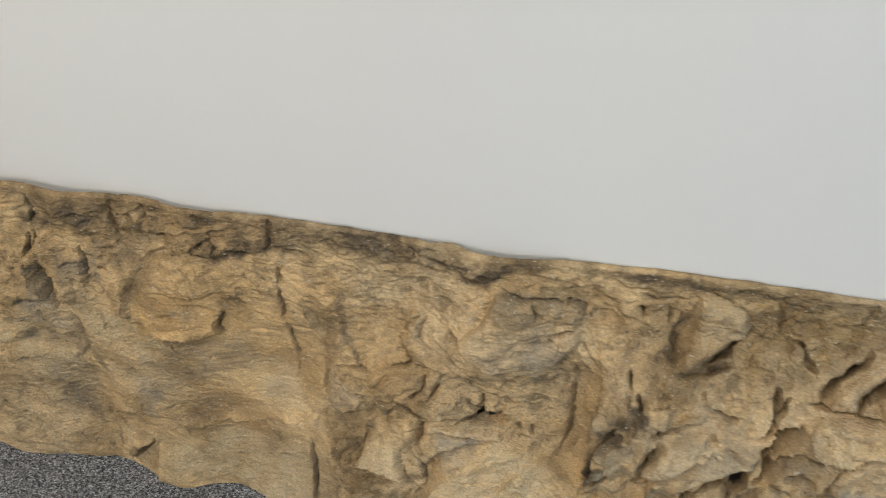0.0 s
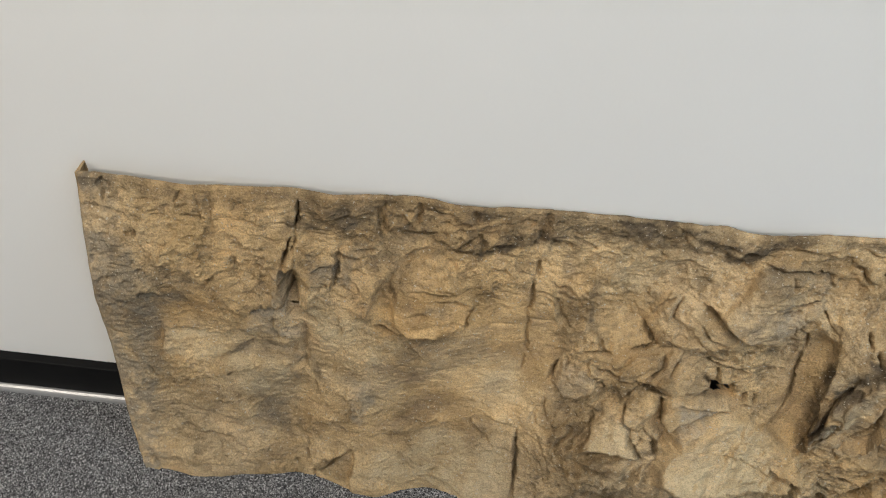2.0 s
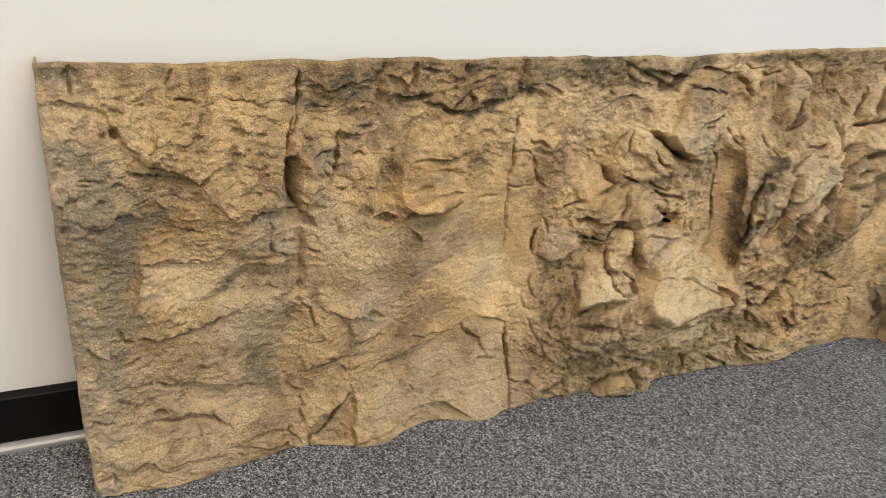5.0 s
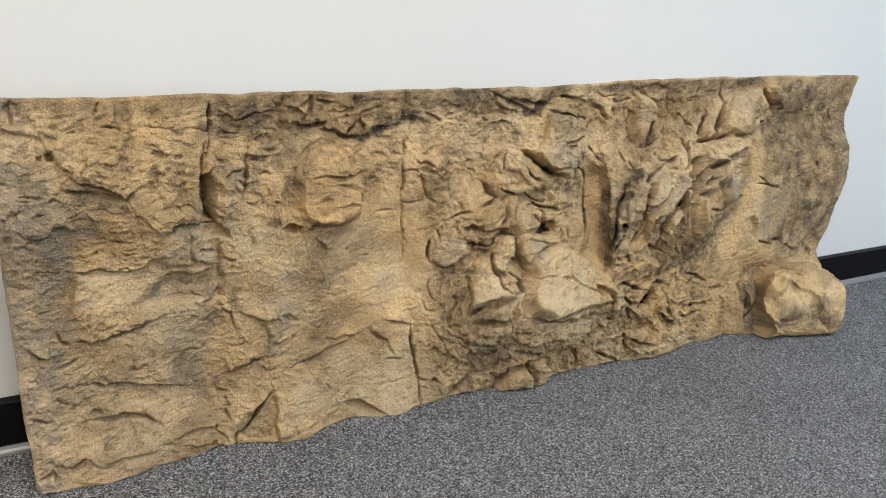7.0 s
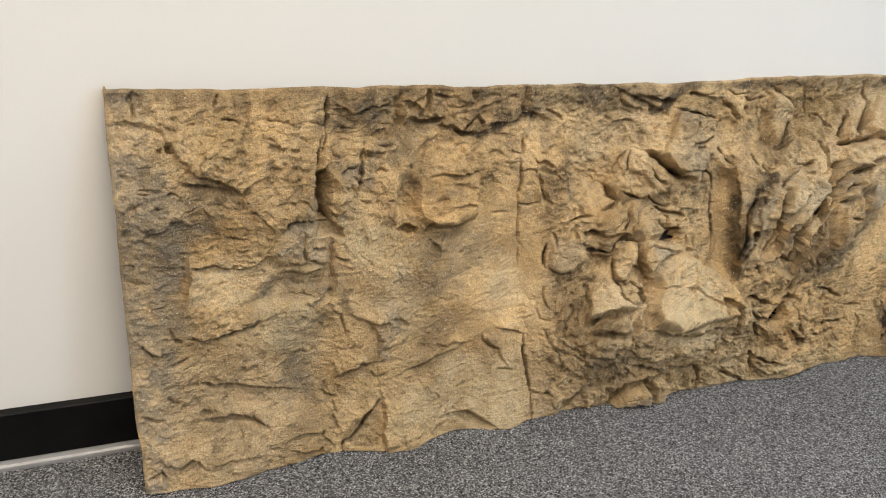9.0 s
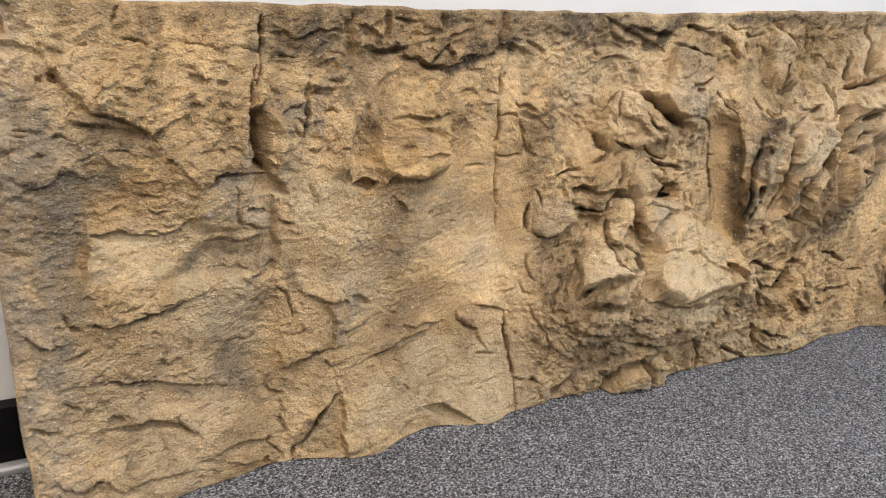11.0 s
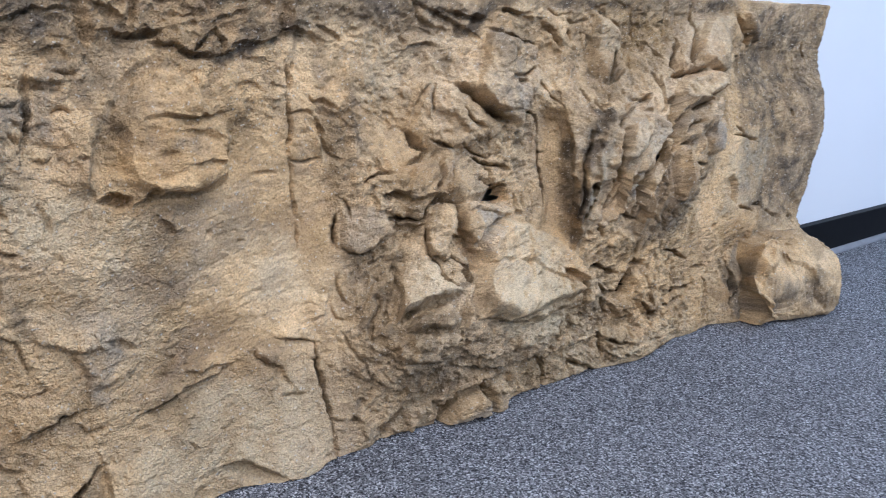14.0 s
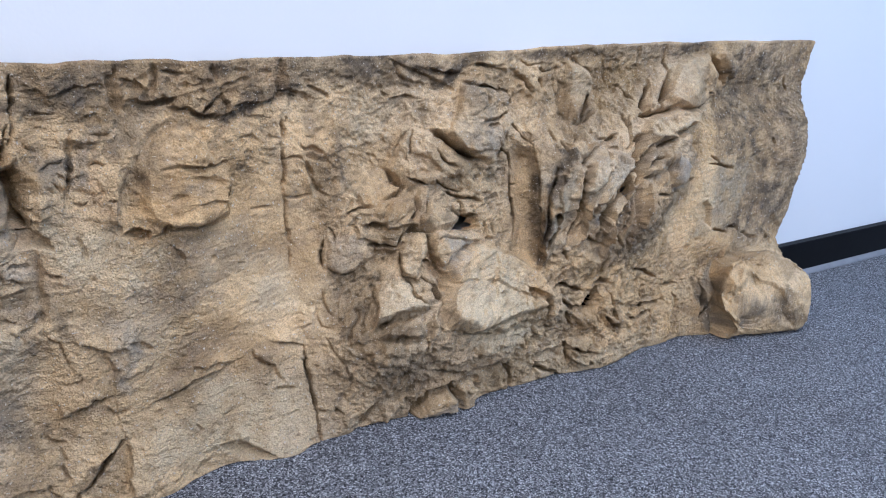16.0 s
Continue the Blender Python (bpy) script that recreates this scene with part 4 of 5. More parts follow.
# smooth hollow and its dark wall
slab(((1283, 407), (1317, 399), (1330, 362), (1328, 320), (1347, 250), (1354, 213), (1334, 211), (1295, 238), (1300, 268), (1275, 333)), -15.6, 16)
crack(((1277, 377), (1280, 340), (1295, 288), (1295, 249)), 3.1, 8.3)
crack(((1280, 348), (1292, 349)), 2.3, 5.5)
ledge(((1327, 396), (1334, 336), (1345, 290), (1351, 232), (1355, 202)), 13, 40)
crack(((1250, 286), (1255, 270)), 2.3, 5.5)
crack(((1230, 293), (1241, 282), (1238, 270)), 3.1, 6.4)
# the knuckled ridge
stone("ridge_stone", "knuckled greyish stone of the ridge", ((1349, 281), (1352, 327), (1376, 336), (1391, 299), (1371, 274), (1364, 213), (1355, 203)), 12.6, 6)
slab(((1367, 291), (1377, 292), (1386, 276), (1377, 270)), -22, 3)
crack(((1376, 264), (1366, 247), (1361, 232)), 4.5, 19.6)
slab(((1379, 315), (1427, 306), (1433, 254), (1402, 229), (1382, 252), (1385, 279)), -9.5, 8)
ledge(((1442, 308), (1430, 292), (1430, 270), (1430, 246), (1397, 231)), 12, 12)
slab(((1439, 287), (1470, 303), (1492, 269), (1499, 227), (1497, 186), (1437, 210), (1439, 252)), -16.8, 8)
slab(((1473, 250), (1489, 264), (1505, 231), (1499, 220)), 14.7, 3)
crack(((1392, 227), (1405, 206)), 4.5, 12.6)
crack(((1432, 271), (1446, 262), (1455, 266)), 3.6, 12.6)
crack(((1466, 259), (1476, 270), (1483, 274)), 3.6, 12.6)
crack(((1446, 235), (1476, 212), (1492, 210)), 3.6, 11.2)
slab(((1447, 227), (1477, 206), (1464, 196), (1432, 211)), 8.4, 5)
stone("hanging_stone", "greyish stone hanging like a knuckle", ((1426, 364), (1460, 380), (1463, 354), (1452, 325), (1439, 310), (1413, 320)), 17.9, 7)
stone("egg_stone", "smooth egg-shaped stone", ((1466, 380), (1495, 379), (1527, 358), (1524, 329), (1487, 313), (1473, 284), (1458, 276), (1449, 298), (1454, 334)), 15, 8)
crack(((1458, 343), (1443, 322), (1434, 307)), 6.3, 22.4)
hole(((1506, 306), (1522, 326), (1531, 308), (1520, 292)), -36, 4)
crack(((1522, 343), (1534, 373), (1543, 386), (1560, 401)), 8.1, 30.8)
crack(((1522, 291), (1507, 272), (1503, 252), (1505, 207), (1510, 170)), 7.2, 25.2)
slab(((1527, 300), (1545, 321), (1555, 262), (1549, 203), (1516, 225), (1511, 265)), -9.5, 8)
crack(((1502, 241), (1521, 221), (1534, 206)), 3.6, 11.2)
crack(((1533, 297), (1538, 258), (1532, 227)), 3.6, 9.8)
slab(((1558, 396), (1601, 404), (1631, 396), (1603, 338), (1571, 331), (1539, 332), (1534, 362)), 13.7, 8)
ledge(((1539, 324), (1566, 328), (1582, 342), (1606, 338)), 9, 14)
crack(((1551, 342), (1567, 355), (1583, 350)), 3.6, 9.8)
slab(((1548, 306), (1558, 317), (1570, 272), (1555, 266)), 9.5, 4)
slab(((1596, 355), (1681, 364), (1699, 317), (1623, 313)), 9.5, 4)
crack(((1562, 302), (1568, 284), (1592, 271)), 3.6, 12.6)
crack(((1681, 362), (1703, 338), (1714, 326)), 3.6, 12.6)
crack(((1589, 295), (1618, 290), (1679, 288)), 3.6, 11.2)
slab(((1393, 400), (1422, 398), (1418, 375), (1388, 373)), 9.5, 5)
slab(((1435, 396), (1469, 400), (1446, 383), (1425, 377)), 10.5, 5)
slab(((1481, 412), (1509, 414), (1494, 384), (1468, 384)), 9.5, 5)
crack(((1442, 384), (1423, 373), (1413, 364)), 4.5, 12.6)
crack(((1383, 406), (1385, 386)), 3.6, 12.6)
crack(((1366, 427), (1371, 407)), 4.5, 11.2)
crack(((1463, 404), (1479, 400), (1497, 405)), 3.6, 11.2)
crack(((1528, 441), (1533, 416), (1532, 396)), 4.5, 12.6)
crack(((1542, 435), (1534, 401), (1516, 380)), 3.6, 12.6)
dents(((1449, 415), (1459, 394), (1383, 361), (1405, 359), (1366, 362), (1464, 367), (1398, 333)), 7, 7, -6)
crack(((1551, 398), (1529, 352), (1511, 321), (1480, 291), (1480, 246), (1471, 207)), 9, 30)
crack(((1556, 378), (1536, 342), (1533, 318)), 7, 22)
slab(((1542, 324), (1562, 325), (1579, 291), (1592, 249), (1555, 242), (1543, 282)), 13, 4)
slab(((1518, 286), (1536, 270), (1532, 227), (1529, 193), (1505, 196), (1500, 242)), -12, 7)
slab(((1608, 399), (1666, 392), (1694, 369), (1701, 309), (1621, 305), (1593, 351)), 12, 4)
ledge(((1605, 306), (1590, 351), (1606, 396)), 9, 22)
slab(((1383, 361), (1408, 366), (1415, 330), (1412, 290), (1380, 288), (1374, 326)), 10, 4)
crack(((1424, 356), (1413, 322), (1421, 278), (1406, 246)), 7, 16)
crack(((1364, 362), (1354, 319), (1358, 269), (1353, 233)), 5, 14)
ledge(((1189, 216), (1238, 189), (1291, 175), (1356, 156)), 4.5, 34)
ledge(((1243, 246), (1250, 216), (1239, 191), (1260, 155)), 4, 30)
dents(((1215, 225), (1287, 200), (1307, 174), (1227, 174), (1277, 154), (1188, 194)), 9, 5, -3)
# hanging lobe and the knobs along the top
stone("hanging_lobe", "tan pointed lobe below the top edge", ((1402, 537), (1449, 522), (1467, 487), (1447, 459), (1423, 439), (1413, 450), (1405, 492)), 14.7, 6)
crack(((1466, 491), (1455, 464), (1441, 447)), 6.3, 15.4)
crack(((1469, 452), (1440, 438), (1418, 432)), 7.2, 12.6)
crack(((1397, 503), (1403, 465), (1408, 443)), 9, 9.8)
slab(((1402, 549), (1449, 556), (1478, 543), (1455, 528), (1428, 531)), -7.4, 5)
ledge(((1402, 547), (1427, 532), (1459, 525)), 8, 14)
crack(((1405, 547), (1424, 534), (1452, 527)), 3.6, 9.8)
crack(((1349, 528), (1364, 522), (1391, 528)), 3.6, 8.4)
crack(((1307, 545), (1324, 535), (1350, 536)), 3.9, 6.4)
crack(((1349, 512), (1359, 496)), 3.6, 9.8)
crack(((1378, 513), (1385, 491)), 3.6, 8.4)
crack(((1474, 548), (1489, 523), (1500, 494)), 2.7, 8.4)
crack(((1516, 493), (1534, 487), (1561, 465)), 2.7, 8.4)
crack(((1559, 558), (1561, 541), (1571, 514)), 3.6, 9.8)
crack(((1596, 493), (1581, 463), (1573, 437)), 9.9, 18.2)
crack(((1640, 506), (1632, 473), (1615, 452), (1613, 440)), 9.9, 22.4)
ledge(((1563, 437), (1593, 437), (1621, 439), (1656, 446)), 11, 14)
crack(((1563, 436), (1593, 435), (1621, 439), (1647, 442)), 4.5, 12.6)
slab(((1605, 485), (1628, 488), (1603, 448), (1583, 442)), 9.5, 6)
stone("tan_knob", "rounded tan knob by the top edge", ((1646, 483), (1663, 515), (1690, 536), (1738, 535), (1779, 502), (1783, 467), (1735, 443), (1640, 444), (1630, 455)), 15.6, 9)
stone("grey_ledge", "greyish pitted ledge under the knob", ((1580, 424), (1636, 433), (1726, 438), (1706, 418), (1610, 398), (1561, 384), (1565, 406)), 19.9, 8)
ledge(((1559, 381), (1592, 387), (1644, 397), (1715, 418)), 11, 14)
crack(((1706, 412), (1644, 397), (1591, 384), (1569, 374)), 5.4, 16.8)
crack(((1627, 551), (1630, 526), (1638, 510)), 2.7, 9.8)
crack(((1755, 534), (1773, 516), (1793, 496), (1805, 482)), 7, 30)
ledge(((1755, 534), (1773, 516), (1793, 496), (1805, 482)), 7, 22)
slab(((1767, 537), (1792, 539), (1831, 513), (1819, 491), (1795, 506)), 12.6, 4)
crack(((1758, 468), (1782, 472)), 3.6, 11.2)
crack(((1685, 382), (1700, 357), (1701, 343)), 3.6, 12.6)
dents(((1582, 410), (1605, 414), (1625, 418), (1588, 400), (1650, 422), (1655, 483), (1682, 494), (1666, 465)), 5, 4, -4)
# smooth slab at the right-hand end
crack(((1997, 489), (2007, 464)), 2.7, 9.8)
crack(((1955, 368), (1959, 355)), 2.7, 8.4)
crack(((1755, 333), (1800, 327), (1838, 314)), 2.7, 7)
crack(((1758, 348), (1793, 330), (1829, 319)), 3.6, 9.8)
slab(((1739, 252), (1767, 263), (1783, 251), (1795, 208), (1762, 225)), -12, 4)
slab(((1978, 185), (2004, 209), (2045, 180), (2024, 166)), -8.4, 6)
crack(((1994, 171), (2036, 148)), 3.6, 9.8)
crack(((1850, 200), (1880, 200), (1891, 191)), 4.5, 11.2)
crack(((1806, 204), (1855, 189)), 2.7, 8.4)
crack(((1906, 184), (1965, 169)), 2.7, 8.4)
blob(1884, 472, 40, 12, -6)
blob(1946, 435, 30, 12, -4)
blob(1925, 272, 60, 40, -6)
blob(1912, 400, 70, 60, -5)
ledge(((1859, 224), (1832, 294), (1837, 350), (1864, 426)), 5, 40)
dents(((1889, 216), (1946, 212), (1823, 293), (1843, 398), (1850, 436), (1809, 172), (1748, 174), (1772, 187)), 8, 4, -5)
# boulder at the right-hand foot
stone("corner_boulder", "large smooth tan boulder at the foot", ((1853, 137), (1900, 150), (1980, 139), (2047, 105), (2077, 77), (2077, 55), (2067, -1), (2038, -22), (1921, -12), (1829, -7), (1835, 53), (1845, 100)), 33, 6)
ledge(((1860, 144), (1845, 101), (1836, 56), (1828, -6)), 26, 60)
slab(((1842, 51), (1856, 78), (1910, 83), (1977, 58), (2008, 29), (2025, -1), (1992, 9), (1892, 27)), -9, 14)
ledge(((1850, 73), (1910, 83), (1978, 59), (2010, 29)), 3.1, 16)
crack(((1795, 30), (1816, 47), (1835, 64)), 4.5, 12.6)
ledge(((1810, 96), (1810, 64), (1804, 48)), 9, 18)
crack(((1810, 76), (1804, 53)), 3.6, 12.6)
dents(((1909, 112), (1953, 106), (2022, 141), (1948, 132), (1878, 125), (2010, 113), (1948, 153), (1909, 139)), 9, 4, -5)
slab(((2070, 116), (2073, 110), (2081, 92), (2079, 96)), 9.5, 4)
slab(((2079, 96), (2085, 85), (2092, 70), (2073, 78)), 9.5, 4)
crack(((2047, 105), (2044, 87), (2069, 73)), 4.5, 12.6)
blob(1224, 193, 30, 22, 6)
blob(1290, 191, 26, 26, -5)
hole(((1367, 291), (1377, 292), (1386, 276), (1377, 270)), -14, 3)

# the hollow beside the ridge is worn smooth
worn = smooth((gx - 1272) / 14) * smooth((1352 - gx) / 8) * smooth((gz - 200) / 20) * smooth((430 - gz) / 20)
# steep flanks are smoother than the faces
slope = np.hypot(*np.gradient(relief, STEP))
for axis in (0, 1, 0, 1):
    slope = (slope + np.roll(slope, 3, axis) + np.roll(slope, -3, axis)) / 3
steep = smooth((slope - 0.35) / 0.7)
form = relief.copy()
# rough breaks: lumps where the rock is chunky, scaly chips along the upper left, sandy smoothness on the slabs and boulders
chunky = smooth((vx - 960) / 60) * (1 - smooth((vx - 1640) / 60)) + 0.2
calm = smooth(outline_distance(((800, 150), (985, 120), (960, 330), (930, 440), (850, 400), (760, 300)), vx, vz) / 30 + 0.5)
calm = np.maximum(calm, 0.8 * smooth(outline_distance(((1650, 180), (2060, 180), (2060, 560), (1800, 560), (1650, 420)), vx, vz) / 40 + 0.5))
calm = np.maximum(calm, 0.7 * smooth(outline_distance(((400, 260), (500, 260), (480, 320), (400, 320)), vx, vz) / 20 + 0.5))
calm = np.maximum(calm, 0.7 * smooth(outline_distance(((920, 430), (1100, 430), (1060, 520), (920, 520)), vx, vz) / 30 + 0.5))
calm = np.maximum(calm, 0.6 * smooth(outline_distance(((1000, 330), (1130, 330), (1180, 430), (1380, 420), (1400, 560), (1000, 560)), vx, vz) / 30 + 0.5))
calm = np.maximum(calm, 0.6 * smooth(outline_distance(((1350, 230), (1460, 200), (1560, 260), (1700, 400), (1740, 520), (1640, 530), (1480, 420), (1350, 400)), vx, vz) / 30 + 0.5))
for _, _, outline in BLOCKS:
    calm = np.maximum(calm, 0.55 * smooth(outline_distance(outline, wx, wz) / 12 + 0.5))
scaly = smooth((vz - 330) / 90) * (1 - smooth((vx - 900) / 150)) + 0.4 * (1 - smooth((vz - 120) / 80)) * (1 - smooth((vx - 600) / 60))
rough = (1 - 0.7 * calm) * (1 - 0.4 * steep) * (1 - 0.6 * worn) * (0.45 + 0.55 * smooth((545 - gz) / 16))
# the grain runs on over the flanks that face out of the sheet's left and upper side
sx, sz = hx + 0.5 * form, hz - 0.4 * form
tx, tz = bx + 0.5 * form, bz - 0.4 * form
f1, _ = facets(tx + 0.3 * tz, tz, 46, 3, 1.3)
f2, _ = facets(tx, tz * 1.2, 19, 5, 1.2, 30.0)
f3, _ = facets(tx * 0.8 + 0.12 * tz, tz * 1.25, 16, 9, 1.6, 28.0)
dipping = smooth((vx - 1370) / 30) * (1 - smooth((vx - 1650) / 40)) * smooth((vz - 150) / 40)
f4, _ = facets(0.85 * tx - 0.5 * tz, 0.3 * tx + 0.45 * tz, 34, 23, 1.3)
relief += rough * (1 - dipping) * 1.3 * chunky * f1
relief += rough * dipping * 0.6 * f4
relief += rough * (1.9 * (chunky - 0.05) * f2)
relief += rough * scaly * 1.2 * f3
relief += 0.8 * fractal(gx, gz, 85, 3, 51) + rough * 0.9 * fractal(sx, sz * 1.1, 24, 3, 61)
ridged = 1 - np.abs(fractal(sx * 0.8, sz * 1.2, 22, 3, 81))
relief += rough * (0.3 + 0.7 * scaly) * 0.9 * (ridged - 0.7)
# small angular chips all over
f5, _ = facets(0.9 * tx + 0.35 * tz, 1.1 * tz - 0.2 * tx, 9.5, 37, 1.8, 34.0)
relief += (0.3 + 0.7 * rough) * 0.75 * f5
# gritty coat: small lumps and burst bubbles
gritty = (1 - 0.35 * steep) * (0.45 + 0.55 * rough) * (0.62 + 0.68 * smooth((vx - 940) / 80))
relief += gritty * (1.2 * np.abs(fractal(sx, sz, 11, 3, 71, 0.6)) - 0.5) + gritty * 0.8 * fractal(sx, sz, 4.2, 2, 75, 0.7)
bubble, _ = facets(tx, tz, 13, 15, 0.0, 30.0)
burst = smooth((bubble - 0.45) / 0.35) * rough * (0.4 + 0.6 * np.maximum(0.6 * scaly, chunky - 0.2))
relief -= 2.6 * burst
# burst bubbles darkened in colour, as their shade alone stays too light
np.maximum(crevice_dark, 0.5 * smooth((burst - 0.32) / 0.35), out=crevice_dark)
chip, _ = facets(tx + 3, tz * 1.3, 7.5, 19, 0.0, 30.0)
chips = smooth((chip - 0.55) / 0.3) * rough * chunky
relief -= 1.9 * chips
# the chips' shade is put into the colour as well
np.maximum(crevice_dark, 0.4 * smooth((chips - 0.3) / 0.4), out=crevice_dark)

# short level scratches in the smooth slab
dash, _ = facets(tx * 0.42, tz * 1.5, 10, 17, 0.0, 30.0)
relief -= (0.25 + 0.75 * calm) * (1 - 0.7 * steep) * 0.8 * smooth((dash - 0.5) / 0.3)

# washes of paint and of painted-in shade, each a soft-edged patch
mist_x, mist_z = fractal(gx, gz, 40, 5, 91, 0.6), fractal(gx, gz, 38, 5, 95, 0.6)
speckle = fractal(gx, gz, 22, 5, 97, 0.65)


def patch_of(points, reach):
    xs, zs = [p[0] for p in points], [p[1] for p in points]
    i0, i1 = int((min(xs) - reach - LEFT) / STEP) - 2, int((max(xs) + reach - LEFT) / STEP) + 3
    j0, j1 = int((min(zs) - reach) / STEP) - 2, int((max(zs) + reach) / STEP) + 3
    return slice(max(i0, 0), max(i1, 0)), slice(max(j0, 0), max(j1, 0))


def spray(shape, soft, strength):
    """A patch of colour with an uneven edge, for airbrushed paint and for painted-in shade."""
    w = patch_of(shape, soft * 2 + 14)
    k = min(3 + soft * 0.35, 12)
    d = outline_distance(tuple(shape), gx[w] + k * mist_x[w], gz[w] + k * mist_z[w])
    return w, strength * smooth(d / soft + 0.6)


def layers(*patches):
    total = np.zeros_like(gx)
    for w, p in patches:
        total[w] = np.maximum(total[w], p)
    return np.clip(total * (0.85 + 0.45 * speckle), 0, 1)


# grey paint patches, and some shade of ledges and recesses painted in grey
grey = layers(
    spray(((318, -5), (340, -5), (350, 280), (346, 560), (318, 560)), 14, 1),
    spray(((323, 555), (362, 553), (366, 523), (384, 443), (405, 426), (398, 329), (377, 263), (376, 146), (356, 68), (337, 16), (320, 10), (327, 270), (325, 397)), 30, .85),
    spray(((688, 285), (726, 301), (752, 329), (797, 335), (856, 315), (896, 285), (858, 273), (805, 266), (769, 234), (728, 236), (698, 263)), 20, .4),
    # shaded recess under the ledge and the tongue's underside, put into the colour
    spray(((488, 259), (507, 283), (531, 294), (590, 286), (596, 270), (579, 238), (536, 246)), 14, .6),
    spray(((523, 361), (540, 376), (566, 375), (579, 368), (567, 359), (540, 365)), 8, 1),
    spray(((532, 214), (571, 228), (592, 194), (575, 104), (535, 108), (527, 158)), 25, .6),
    spray(((402, 436), (447, 432), (468, 417), (437, 404), (414, 387), (401, 320), (386, 246), (376, 249)), 20, .5),
    spray(((645, 539), (706, 533), (711, 508), (659, 509)), 14, .6),
    spray(((659, 486), (721, 478), (717, 454), (663, 454)), 14, .6),
    spray(((977, 298), (1014, 302), (1029, 268), (988, 249), (972, 263)), 12, .5),
    spray(((1329, 379), (1445, 418), (1501, 379), (1466, 322), (1380, 243), (1345, 220)), 18, .5),
    spray(((1399, 309), (1507, 333), (1594, 202), (1515, 184), (1414, 234)), 16, .45),
    # shade on the corner boulder's left face and in its hollow, painted grey
    spray(((1808, 94), (1848, 138), (1825, 64), (1803, 3), (1778, 34)), 10, .9),
    spray(((1838, 79), (1956, 77), (1978, 34), (1842, 49)), 12, .5),
    spray(((1202, 508), (1304, 492), (1301, 444), (1239, 384), (1169, 440)), 14, .5),
    spray(((1528, 413), (1688, 402), (1722, 324), (1579, 329), (1516, 333)), 16, .6),
    spray(((1535, 400), (1609, 399), (1710, 292), (1628, 187), (1473, 242), (1505, 318)), 20, .3),
    spray(((1070, 148), (1149, 115), (1138, 82), (1071, 65), (1031, 97)), 25, .25),
    spray(((327, 553), (358, 545), (371, 457), (390, 361), (395, 256), (366, 148), (354, 12), (319, 7), (327, 390)), 35, .65),
    spray(((410, 428), (472, 412), (448, 389), (418, 357), (383, 362)), 20, .5),
    # painted shade again, along the arc under the ledge
    spray(((498, 273), (531, 283), (568, 282), (603, 281), (595, 253), (561, 236), (512, 253)), 14, .4),
    spray(((542, 230), (586, 219), (581, 89), (545, 112)), 25, .5),
    spray(((644, 252), (694, 284), (749, 313), (850, 333), (835, 297), (791, 279), (755, 236), (702, 183), (681, 174)), 30, .3),
    spray(((617, 448), (658, 457), (649, 412), (612, 420)), 12, .7),
    spray(((698, 491), (763, 492), (745, 454), (700, 447)), 20, .5),
    spray(((1896, 304), (2018, 306), (2045, 179), (1934, 203)), 20, .3),
    # painted shade under the arch and in the recess below it
    spray(((532, 371), (553, 376), (571, 373), (572, 362), (555, 368), (534, 359)), 12, .45),
    spray(((492, 280), (525, 304), (588, 299), (584, 249), (551, 247), (498, 259)), 18, .3),
    spray(((771, 410), (792, 408), (785, 395), (763, 394)), 10, .5),
    spray(((665, 467), (685, 462), (665, 406), (654, 412)), 10, .6),
    spray(((726, 456), (752, 449), (729, 418), (712, 412)), 12, .5),
)
